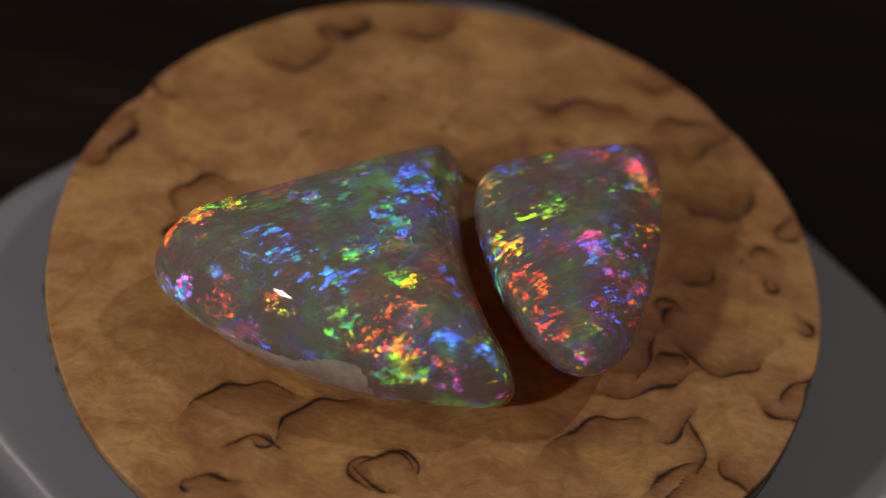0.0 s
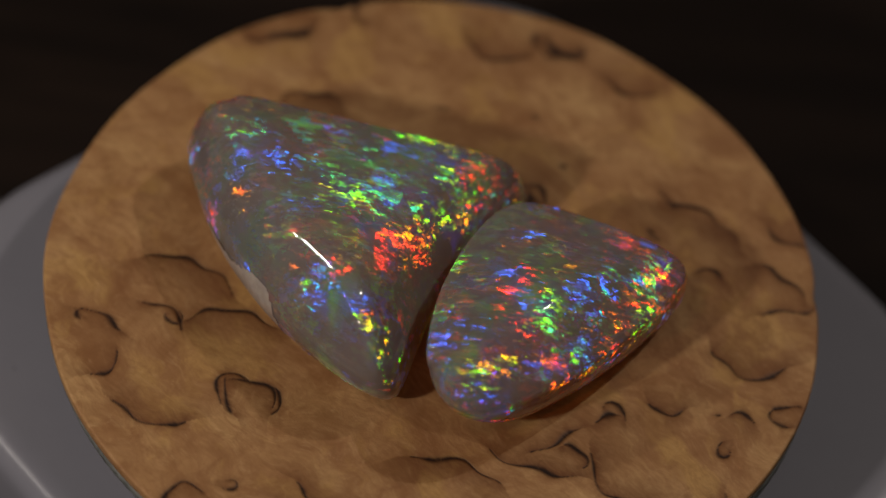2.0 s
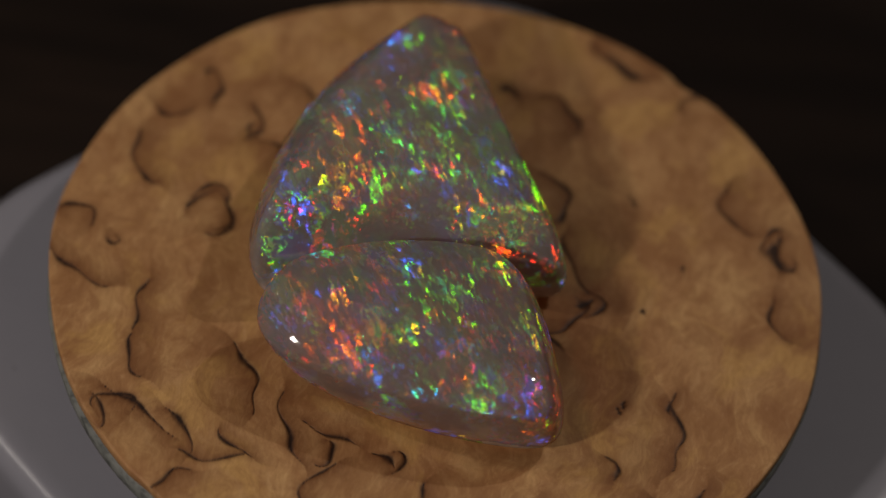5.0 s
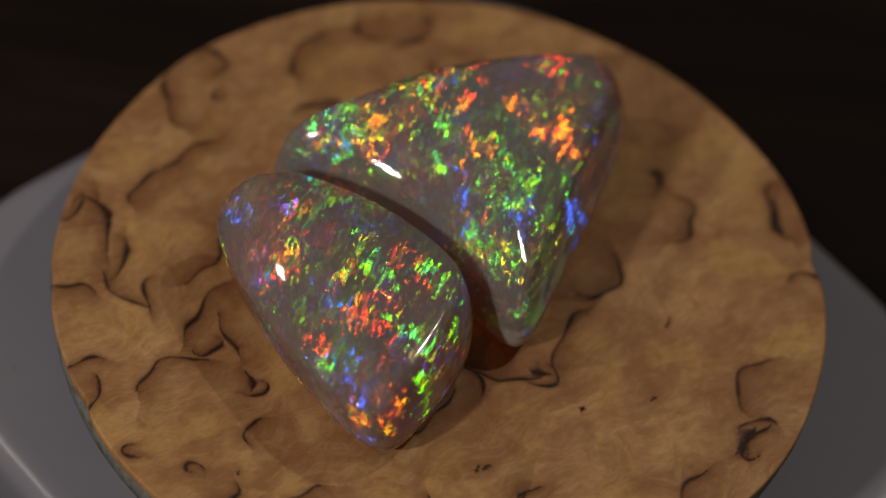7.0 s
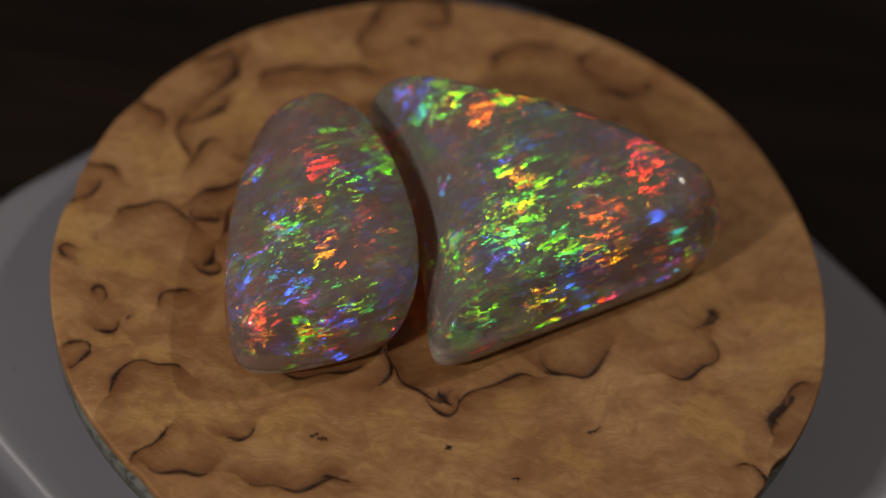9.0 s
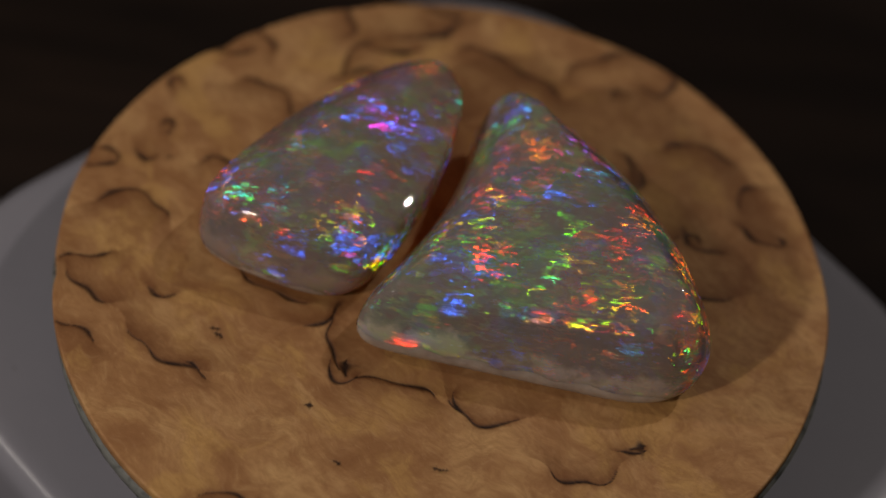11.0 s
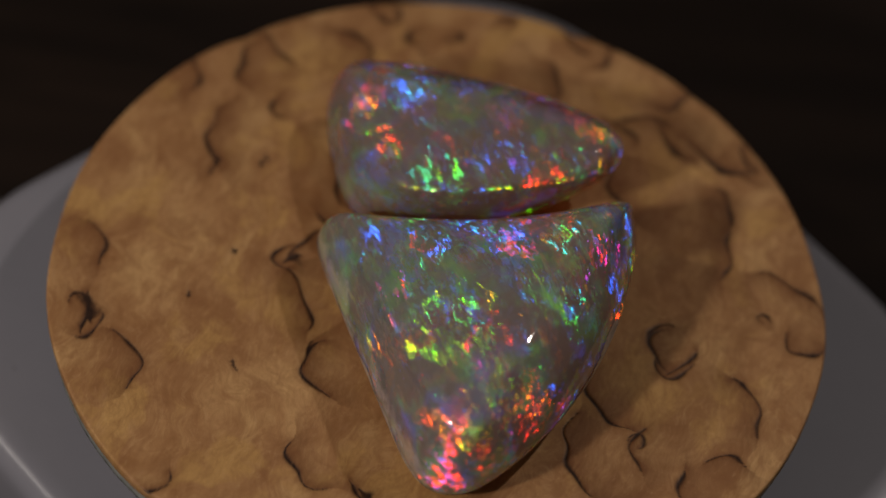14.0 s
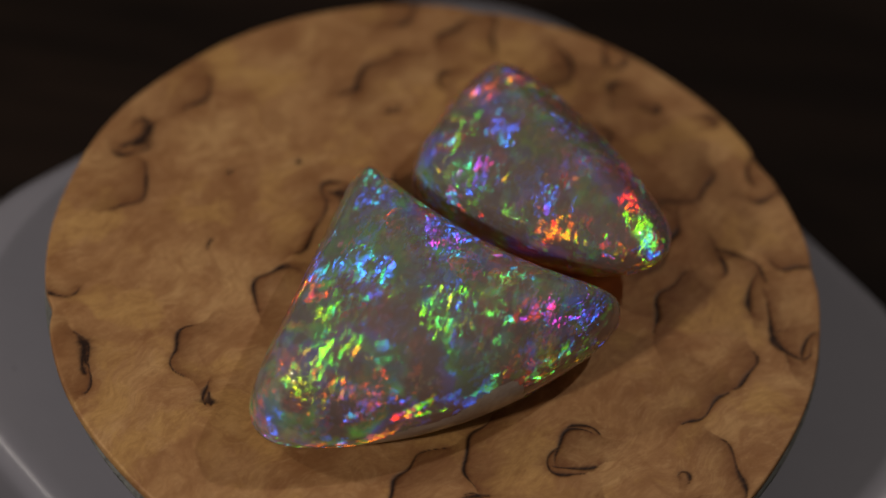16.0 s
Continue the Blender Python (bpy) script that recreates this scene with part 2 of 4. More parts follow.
def milky():
    m, t, b = material("milky_potch")
    at = coords(t)
    t.links.new(ramp(t, [(0.3, (0.34, 0.29, 0.25)), (0.7, (0.55, 0.49, 0.43))], noise_of(t, at, 600, 4, 0.6)), b.inputs["Base Color"])
    b.inputs["Roughness"].default_value = 0.12
    b.inputs["Subsurface Weight"].default_value = 0.4
    b.inputs["Subsurface Radius"].default_value = (0.002, 0.0015, 0.001)
    b.inputs["Subsurface Scale"].default_value = 1.0
    return m


POTCH = milky()
WOOD, GLUE, PLASTIC, TABLE = burl_wood(), glue(), plastic(), dark_table()


# ---- structure ----
def mesh_object(name, verts, faces, mat, parent=None, smooth=True, label=""):
    me = bpy.data.meshes.new(name)
    me.from_pydata([tuple(v) for v in verts], [], faces)
    me.update()
    me.materials.append(mat)
    if smooth:
        me.polygons.foreach_set("use_smooth", [True] * len(me.polygons))
    ob = new(name, me)
    if parent is not None:
        ob.parent = parent
    if label:
        ob["label"] = label
    return ob


def lathe(profile, steps):
    """Rings of (radius, height) turned about z; the first and last close at the axis."""
    verts, faces, n = [], [], steps
    for r, z in profile:
        verts += [(r * math.cos(2 * math.pi * k / n), r * math.sin(2 * math.pi * k / n), z) for k in range(n)]
    for i in range(len(profile) - 1):
        for k in range(n):
            a, b = i * n + k, i * n + (k + 1) % n
            faces.append((a, b, b + n, a + n))
    faces.append(tuple(range(n - 1, -1, -1)))
    faces.append(tuple((len(profile) - 1) * n + k for k in range(n)))
    return verts, faces


def table():
    bm = bmesh.new()
    bmesh.ops.create_cube(bm, size=1.0, matrix=Matrix.Translation((0, 0.25, -0.02)) @ Matrix.Diagonal((1.6, 1.3, 0.04, 1)))
    bmesh.ops.bevel(bm, geom=bm.edges[:], offset=0.004, segments=2, affect="EDGES")
    me = bpy.data.meshes.new("tabletop")
    bm.to_mesh(me)
    me.materials.append(TABLE)
    ob = new("table", me)
    return tagged(ob, "near-black stained wooden tabletop lying in shade", "table", kind="structure")


# ---- things ----
MM = 0.001


def spin(t):
    """The turn of the table at t seconds, in degrees."""
    u = t / 8 - 1
    return -19.657 * t + (u * u - 1) * (-1.134 + 3.298 * u - 0.921 * u * u)


TILT = pose(0, 0, 0, 0.395, -1.463, 0)


def rounded_square(half, corner, steps):
    """Outline of a square with round corners, its corners on the axes."""
    pts = []
    for q in range(4):
        a0 = math.pi / 2 * q
        for k in range(steps + 1):
            a = a0 - math.pi / 4 + math.pi / 2 * k / steps
            reach = (half - corner) * math.sqrt(2)
            pts.append((reach * math.cos(a0) + corner * math.cos(a), reach * math.sin(a0) + corner * math.sin(a)))
    return pts


def turntable():
    root = tagged(new("turntable"), "grey satin plastic turntable with a rounded square case on dark table", "turntable")
    profile = [(1.6, -27.0), (1.0, -26.7), (0.8, -26.1), (0.0, -11.2), (0.02, -10.2), (0.15, -9.6), (0.45, -9.1), (0.9, -8.75), (1.5, -8.55), (2.4, -8.5)]
    verts, faces = [], []
    for inset, z in profile:
        verts += [(x * MM, y * MM, z * MM) for x, y in rounded_square(31.6 - inset, 17.0 - inset, 24)]
    n = len(verts) // len(profile)
    for i in range(len(profile) - 1):
        faces += [(i * n + k, i * n + (k + 1) % n, (i + 1) * n + (k + 1) % n, (i + 1) * n + k) for k in range(n)]
    faces += [tuple(range(n - 1, -1, -1)), tuple((len(profile) - 1) * n + k for k in range(n))]
    mesh_object("case", verts, faces, PLASTIC, root)
    hub = [(23.5, -8.6), (23.5, -3.9), (23.2, -3.5), (2.0, -3.4)]
    v, f = lathe([(r * MM, z * MM) for r, z in hub], 160)
    platter = mesh_object("platter", v, f, PLASTIC, root)
    return root, platter


CURLS = []


def curl(x, y, heading, length, bend, width=0.155, stain=0.8, side=1):
    """A dark grain curl in the face, in millimetres: its middle, heading and whole bend in degrees."""
    CURLS.append((x, y, heading, length, bend, width, stain, side))


def grain(px, py):
    """Dark line and brown stain of all the curls at the points (px, py), in millimetres."""
    line, stain = np.zeros(len(px)), np.zeros(len(px))
    wx = px + 0.35 * np.sin(py * 1.7 + 0.6 * np.sin(px * 1.3)) * 0.6
    wy = py + 0.35 * np.sin(px * 1.9 + 0.7 * np.sin(py * 1.1)) * 0.6
    for x, y, heading, length, bend, width, dark, side in CURLS:
        reach = length * 0.75 + 2.5
        near = np.nonzero((np.abs(wx - x) < reach) & (np.abs(wy - y) < reach))[0]
        if len(near) == 0:
            continue
        qx, qy = wx[near], wy[near]
        n = 14
        s = (np.arange(n + 1) / n - 0.5) * length
        a = np.radians(heading) + np.radians(bend) * s / length
        cx = np.concatenate([[0], np.cumsum(np.cos(a[:-1] + np.diff(a) / 2) * length / n)])
        cy = np.concatenate([[0], np.cumsum(np.sin(a[:-1] + np.diff(a) / 2) * length / n)])
        cx, cy = cx - cx[n // 2] + x, cy - cy[n // 2] + y
        best, at, hand = np.full(len(qx), 99.0), np.zeros(len(qx)), np.zeros(len(qx))
        for k in range(n):
            ex, ey = cx[k + 1] - cx[k], cy[k + 1] - cy[k]
            L = ex * ex + ey * ey + 1e-12
            u = np.clip(((qx - cx[k]) * ex + (qy - cy[k]) * ey) / L, 0, 1)
            dx, dy = qx - cx[k] - u * ex, qy - cy[k] - u * ey
            d = np.hypot(dx, dy)
            w = d < best
            best[w], at[w], hand[w] = d[w], (k + u[w]) / n, (ex * dy - ey * dx)[w]
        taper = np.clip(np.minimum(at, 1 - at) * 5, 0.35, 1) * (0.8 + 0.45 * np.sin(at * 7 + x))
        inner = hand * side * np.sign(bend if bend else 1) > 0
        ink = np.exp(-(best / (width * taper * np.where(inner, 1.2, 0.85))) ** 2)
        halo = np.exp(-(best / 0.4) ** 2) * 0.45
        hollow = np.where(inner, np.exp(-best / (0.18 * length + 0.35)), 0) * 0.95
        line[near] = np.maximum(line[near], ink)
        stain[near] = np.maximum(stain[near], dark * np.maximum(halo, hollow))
    return np.clip(line, 0, 1), np.clip(stain, 0, 1)


curl(-13.0, -11.6, 19, 7.4, -76)
curl(-8.1, -12.7, 38, 7.1, -84)
curl(-11.2, -16.0, 6, 3.9, -79)
curl(-2.2, -15.9, 14, 5.3, -145)
curl(-2.8, -18.6, -34, 3.0, 19)
curl(-13.7, -19.8, -169, 3.5, 42)
curl(-15.2, -21.1, -54, 1.5, 121)
curl(12.0, -10.7, 26, 7.0, -66)
curl(18.3, -10.8, 52, 3.2, 58)
curl(19.8, -12.0, -79, 4.5, -47)
curl(17.7, -14.0, 32, 4.8, -68)
curl(21.7, -14.2, -46, 3.5, 64)
curl(15.8, -7.6, 25, 6.6, 33)
curl(20.5, -5.2, -4, 6.8, 119)
curl(25.0, -8.5, -16, 3.2, 80)
curl(25.9, -5.1, 48, 3.5, -88)
curl(0.1, -26.0, 66, 4.6, -186)
curl(3.0, -23.5, -60, 2.0, -224)
curl(6.4, -25.4, 66, 5.8, 51)
curl(7.8, -20.3, 5, 4.6, 23)
curl(17.2, -3.7, -9, 3.5, -169)
curl(16.4, -0.2, 63, 2.5, -56)
curl(19.1, 2.8, 23, 3.2, 113)
curl(20.9, 9.7, 26, 6.5, 115)
curl(22.8, 7.2, 29, 2.6, -138)
curl(17.3, 18.9, -0, 5.3, -63)
curl(19.4, 16.6, 54, 3.8, 13)
curl(16.5, 1.2, 20, 3.0, -181)
curl(27.2, 0.0, 73, 2.2, 151)
curl(2.0, 9.5, 136, 6.0, 66)
curl(-10.7, 22.4, 158, 3.4, -122)
curl(-8.1, 24.2, 89, 3.2, 185)
curl(-2.9, 24.1, -153, 4.2, -73)
curl(6.4, 18.2, -172, 1.8, -14)
curl(13.0, 15.3, -149, 2.5, 64)
curl(9.2, 19.4, -171, 6.5, 60)
curl(3.2, 8.4, 82, 3.5, -42)
curl(7.9, 9.5, -166, 5.6, 44)
curl(-0.9, 11.9, -173, 3.5, 155)
curl(-4.0, 9.0, -147, 5.8, -48)
curl(-10.5, 7.7, -158, 5.9, 113)
curl(-19.4, 6.1, -132, 5.4, 104)
curl(-24.6, 8.5, -123, 5.8, -65)
curl(-22.8, 14.7, 139, 2.6, -95)
curl(-19.8, 1.8, -120, 2.0, 41)
curl(-9.6, 23.6, -158, 3.3, -54)
curl(-4.3, -17.5, -95, 4.6, 183)
curl(-5.1, -24.1, -153, 5.9, -78)
curl(-10.2, -22.8, -85, 3.0, -82)
curl(-9.9, -16.5, -102, 2.8, -251)
curl(12.7, -19.7, 23, 4.5, 88)
curl(15.6, -4.5, 76, 3.8, 3)
curl(-12.4, 18.9, -156, 5.9, -118)
curl(24.5, 9.9, 57, 2.1, -100)
curl(-0.1, -16.0, -37, 2.7, -100)
curl(-8.6, 7.7, -25, 3.0, -102)
curl(17.9, -19.8, 13, 3.4, -120)
curl(25.1, 8.0, 164, 2.5, -145)
curl(16.8, -17.7, -117, 6.5, 19)
curl(24.0, 3.2, 173, 2.5, -246)
curl(14.8, 21.6, -170, 3.5, -29)
curl(16.0, -20.0, 114, 5.9, -231)
# pin knots and dark pith flecks
curl(7.6, 15.1, 20, 0.5, 0, 0.16, 0.3)
curl(-11.4, 12.1, 20, 0.3, 0, 0.14, 0.3)
curl(-11.0, 12.3, 20, 0.5, 0, 0.18, 0.3)
curl(-1.3, 14.8, 20, 0.6, 0, 0.20, 0.3)
curl(8.0, 14.8, 20, 0.6, 0, 0.20, 0.3)
curl(-6.0, 17.2, 20, 0.5, 0, 0.20, 0.3)
curl(-1.3, 14.7, 20, 0.5, 0, 0.20, 0.3)
curl(7.5, 15.1, 20, 0.5, 0, 0.16, 0.3)
curl(21.8, 5.5, 20, 0.3, 0, 0.14, 0.3)
curl(-22.9, -18.8, 20, 0.3, 0, 0.12, 0.3)
curl(-9.2, 23.6, -150, 2.2, 15, 0.42, 0.9)
curl(-9.1, 23.5, -145, 1.4, 15, 0.42, 0.9)
curl(-0.9, 10.5, 126, 1.4, 15, 0.42, 0.9)
curl(-24.8, 9.2, -124, 2.3, 15, 0.42, 0.9)
curl(-24.4, 9.7, -109, 2.1, 15, 0.42, 0.9)
curl(-8.6, 23.7, 1, 1.8, 15, 0.42, 0.9)
curl(-9.0, 23.6, -143, 1.6, 15, 0.42, 0.9)
curl(-19.6, 1.2, 66, 1.2, 15, 0.42, 0.9)


def rim(a):
    """Radius of the hand-cut disc, in millimetres, towards the angle a (radians)."""
    r = 28.0 + 0.10 * np.sin(3 * a + 1) + 0.07 * np.sin(7 * a) + 0.05 * np.sin(13 * a + 2)
    for at, deep, wide in ((149, 0.40, 2.6), (-11, 0.28, 2.2), (44, 0.22, 2.2), (-33, 0.2, 3.0)):
        d = (np.degrees(a) - at + 180) % 360 - 180
        r = r - deep * np.exp(-(d / wide) ** 2)
    return r


def wooden_disc():
    root = tagged(new("wooden_disc"), "thin round slice of curly birch burl glued on the turntable", "wooden disc")
    rings, n = 270, 1300
    a = np.arange(n) * 2 * np.pi / n
    edge = rim(a)
    f = np.linspace(0, 1, rings + 1)[1:]
    X = (f[:, None] * edge[None] * np.cos(a)[None]).ravel() - 0.285
    Y = (f[:, None] * edge[None] * np.sin(a)[None]).ravel() - 0.09
    Z = np.where(np.repeat(f, n) > 0.9999, -0.06, 0.0)
    line, stain = grain(X, Y)
    skirt = [(-0.14, 1.001), (-0.8, 1.0), (-1.1, 0.99)]
    ex, ey = edge * np.cos(a), edge * np.sin(a)
    XS = np.concatenate([X] + [ex * k - 0.285 for _, k in skirt] + [[-0.285]])
    YS = np.concatenate([Y] + [ey * k - 0.09 for _, k in skirt] + [[-0.09]])
    ZS = np.concatenate([Z - 0.03 * line] + [np.full(n, z) for z, _ in skirt] + [[0.0]])
    total = rings + len(skirt)
    k = np.arange(n)
    quads = []
    for i in range(total - 1):
        lo, hi = i * n + k, (i + 1) * n + k
        quads.append(np.stack([lo, hi, (i + 1) * n + (k + 1) % n, i * n + (k + 1) % n], 1))
    faces = np.concatenate(quads).tolist()
    centre = len(XS) - 1
    faces += [(centre, int(q), int((q + 1) % n)) for q in k]
    verts = np.stack([XS, YS, ZS], 1) * MM
    ob = mesh_object("slice", verts.tolist(), faces, WOOD, root)
    pad = np.zeros(len(XS) - len(line))
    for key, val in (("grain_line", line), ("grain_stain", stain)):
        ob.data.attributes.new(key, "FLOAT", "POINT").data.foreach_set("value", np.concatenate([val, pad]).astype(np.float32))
    # the glue wedge: thick on one side, thin on the other
    prof = [(22.0, -3.4), (26.5, -2.1), (27.5, -2.0), (27.9, -1.6), (28.05, -1.05), (20.0, -1.02)]
    v, fc = lathe([(r * MM, z * MM) for r, z in prof], 180)
    deep = [0.55 * MM * (1 + math.cos(math.atan2(y, x) - radians(9))) if -3.0 * MM < z < -1.5 * MM else 0.0 for x, y, z in v]
    v = [(x + 0.1 * MM * math.sin(5 * math.atan2(y, x)) - 0.285 * MM, y - 0.09 * MM, z - d) for (x, y, z), d in zip(v, deep)]
    mesh_object("glue_layer", v, fc, GLUE, root, label="dark grey-green glue squeezed out under the wood")
    return root


def stone_outline(corners, bulges, soften, n):
    """A closed rounded polygon: sides bowed by bulges, corners softened, anticlockwise."""
    pts, m = [], len(corners)
    for i in range(m):
        a, b = np.array(corners[i], float), np.array(corners[(i + 1) % m], float)
        side = np.array([(b - a)[1], -(b - a)[0]]) / np.linalg.norm(b - a)
        u = np.arange(200)[:, None] / 200
        pts.append(a + (b - a) * u + side * bulges[i] * 4 * u * (1 - u))
    p = np.concatenate(pts)

    def even(q, count):
        q = np.concatenate([q, q[:1]])
        s = np.concatenate([[0], np.cumsum(np.hypot(*np.diff(q, axis=0).T))])
        w = np.arange(count) * s[-1] / count
        return np.stack([np.interp(w, s, q[:, 0]), np.interp(w, s, q[:, 1])], 1), s[-1]

    p, around = even(p, 720)
    sigma = soften / around * 720
    reach = int(3.5 * sigma) + 1
    k = np.exp(-0.5 * (np.arange(-reach, reach + 1) / sigma) ** 2)
    k /= k.sum()
    ring = np.concatenate([p[-reach:], p, p[:reach]])
    p = np.stack([np.convolve(ring[:, i], k, "valid") for i in (0, 1)], 1)
    return even(p, n)[0]


def opal_stone(corners, bulges, shoulders, soften, plane, drop, foot, waist, lean, mat, label, ripple, skin):
    """A polished free-form stone, in millimetres on the disc's face.

    shoulders: how far the slope runs in from each side; plane: height at the middle and its rise to x and y;
    drop: rounding of the top; foot: share of the outline that touches the wood; waist: height at which it is widest."""
    n, m = 260, len(corners)
    ring = stone_outline(corners, bulges, soften, n)
    mid = ring.mean(0)
    h0, hx, hy = plane
    rings = []
    for k in np.linspace(0, 1, 30):
        rings.append(np.column_stack([mid + (ring - mid) * (foot + (1 - foot) * math.sqrt(1 - (1 - k) ** 2)), np.full(n, waist * k)]))
    for f in 1 - np.linspace(0, 1, 56)[1:-1] ** 1.6:
        q = mid + (ring - mid) * f
        near = np.sqrt(((q[:, None] - ring[None]) ** 2).sum(2)).min(1)
        w = np.zeros((n, m))
        for i in range(m):
            a, b = np.array(corners[i], float), np.array(corners[(i + 1) % m], float)
            e = b - a
            s = np.clip(((q - a) @ e) / (e @ e), 0, 1)
            side = np.array([e[1], -e[0]]) / np.linalg.norm(e)
            w[:, i] = np.hypot(*(q - a - e * s[:, None] - side * (bulges[i] * 4 * s * (1 - s))[:, None]).T) + 0.01
        w = w ** -3.0
        w /= w.sum(1)[:, None]
        u = np.clip(near / (w @ np.array(shoulders, float)), 0, 1)
        lift = np.sqrt(np.clip(1 - (1 - u) ** 2.2, 0, 1))
        z = waist + (h0 + (q - mid) @ np.array([hx, hy]) - waist) * lift - drop * f ** 2 * lift
        z += ripple * lift * np.sin(0.55 * q[:, 0] + 0.3 * q[:, 1]) * np.cos(0.4 * q[:, 1])
        rings.append(np.column_stack([q, z]))
    top = h0 + ripple * math.sin(0.55 * mid[0] + 0.3 * mid[1]) * math.cos(0.4 * mid[1])
    v = np.concatenate(rings + [np.array([[mid[0], mid[1], top], [mid[0], mid[1], 0.0]])])
    v[:, 0] += lean[0] * v[:, 2] - mid[0]
    v[:, 1] += lean[1] * v[:, 2] - mid[1]
    count = len(rings)
    faces = []
    for i in range(count - 1):
        for k in range(n):
            faces.append((i * n + k, i * n + (k + 1) % n, (i + 1) * n + (k + 1) % n, (i + 1) * n + k))
    for k in range(n):
        faces.append(((count - 1) * n + k, (count - 1) * n + (k + 1) % n, count * n))
        faces.append(((k + 1) % n, k, count * n + 1))
    root = tagged(new("opal"), label, "opal", group="pair of opals")
    mesh_object("body", (v * MM).tolist(), faces, mat, root)
    # the milky skin: a thin shell over the lower flank, up to a ragged height
    x, y = ring[:, 0], ring[:, 1]
    limit = skin(x, y) + 0.22 * np.sin(1.3 * x + 0.8 * y) + 0.06 * np.sin(4.1 * x - 3.1 * y)
    keep, used = [], {}
    for i in range(1, count - 1):
        for k in range(n):
            if v[i * n + k, 2] < limit[k]:
                keep.append([used.setdefault(q, len(used)) for q in faces[i * n + k]])
    out = []
    for q in used:
        d = np.array([v[q, 0], v[q, 1], 0.0])
        d /= np.linalg.norm(d) + 1e-9
        out.append((v[q] + 0.035 * d + np.array([0, 0, 0.02])) * MM)
    mesh_object("potch_skin", [o.tolist() for o in out], keep, POTCH, root, label="milky white potch along the lower flank")
    return root, Matrix.Translation((mid[0] * MM, mid[1] * MM, 0.00003))


LARGE_FIRE, SMALL_FIRE = [], []


def fire(stone, sheet, x, y, z, radius, heading, lean, hue):
    """A colour domain in a stone: its sheet, place and radius in millimetres, the lean of its platelets (heading in degrees, rise) and hue."""
    stone.append((sheet, x, y, z, radius, heading, lean, hue))


def grow_fire(root, domains):
    """Writes the domains' lean, hue and strength on the points of the stone's body."""
    me = root.children[0].data
    p = np.empty(len(me.vertices) * 3, np.float32)
    me.vertices.foreach_get("co", p)
    p = p.reshape(-1, 3) / MM
    for sheet in range(5):
        best, field = np.zeros(len(p)), np.zeros((len(p), 3), np.float32)
        for number, x, y, z, radius, heading, lean, hue in domains:
            if number != sheet:
                continue
            w = 1 - (np.linalg.norm(p - (x, y, z), axis=1) / (radius * 1.6)) ** 2
            win = w > best
            best[win] = w[win]
            field[win] = (lean * math.cos(radians(heading)), lean * math.sin(radians(heading)), hue)
        me.attributes.new("fire_lean_%d" % sheet, "FLOAT_VECTOR", "POINT").data.foreach_set("vector", field.ravel())
        me.attributes.new("fire_gain_%d" % sheet, "FLOAT", "POINT").data.foreach_set("value", best.astype(np.float32))


fire(LARGE_FIRE, 0, 0.1, 4.2, 8.4, 4.1, 134, 0.34, 0.44)
fire(LARGE_FIRE, 0, 4.1, -1.7, 8.8, 3.9, 103, 0.76, 0.03)
fire(LARGE_FIRE, 0, 2.8, -9.1, 7.9, 3.1, -28, 0.38, 0.16)
fire(LARGE_FIRE, 0, 5.0, 7.2, 7.0, 2.7, 18, 0.40, 0.03)
fire(LARGE_FIRE, 0, -0.4, -4.7, 9.9, 2.7, 84, 0.42, 0.16)
fire(LARGE_FIRE, 0, -6.5, -3.9, 9.8, 2.4, -28, 0.43, 0.72)
fire(LARGE_FIRE, 0, 8.2, -7.7, 9.0, 2.4, 115, 0.42, 0.44)
fire(LARGE_FIRE, 0, -4.2, -0.1, 9.3, 2.4, 110, 0.37, 0.44)
fire(LARGE_FIRE, 0, -12.1, -0.1, 8.1, 2.4, 139, 0.64, 0.16)
fire(LARGE_FIRE, 0, -6.8, 1.2, 8.7, 2.2, -148, 0.30, 0.44)
fire(LARGE_FIRE, 0, -9.8, -5.7, 7.0, 2.0, -27, 0.44, 0.72)
fire(LARGE_FIRE, 0, 4.8, 11.1, 5.3, 2.0, 13, 0.75, 0.44)
fire(LARGE_FIRE, 0, 1.0, 0.2, 9.2, 2.0, 113, 0.37, 0.16)
fire(LARGE_FIRE, 0, -6.0, 4.4, 7.1, 2.0, 131, 0.32, 0.29)
fire(LARGE_FIRE, 0, -10.5, -3.5, 9.0, 2.0, -150, 0.28, 0.29)
fire(LARGE_FIRE, 0, -4.0, 1.6, 8.8, 2.0, -172, 0.31, 0.44)
fire(LARGE_FIRE, 0, 4.0, -5.0, 9.6, 2.0, -98, 0.33, 0.58)
fire(LARGE_FIRE, 0, 1.0, 8.9, 6.2, 1.8, -14, 0.79, 0.16)
fire(LARGE_FIRE, 0, -1.6, 8.0, 5.0, 1.8, 135, 0.32, 0.29)
fire(LARGE_FIRE, 0, -12.9, -3.5, 6.9, 1.8, -149, 0.27, 0.16)
fire(LARGE_FIRE, 0, 8.4, -3.3, 6.1, 1.6, -141, 0.68, 0.16)
fire(LARGE_FIRE, 0, 7.2, -10.4, 5.3, 1.6, -143, 0.65, 0.96)
fire(LARGE_FIRE, 0, 10.7, -9.2, 7.2, 1.6, 44, 0.42, 0.44)
fire(LARGE_FIRE, 0, -13.4, 0.8, 4.3, 1.6, -146, 0.27, 0.16)
fire(LARGE_FIRE, 0, -9.8, 1.7, 7.9, 1.6, -101, 0.34, 0.03)
fire(LARGE_FIRE, 0, 5.0, -8.8, 8.5, 1.6, -77, 0.33, 0.96)
fire(LARGE_FIRE, 0, -10.0, 2.9, 4.9, 1.6, -170, 0.28, 0.16)
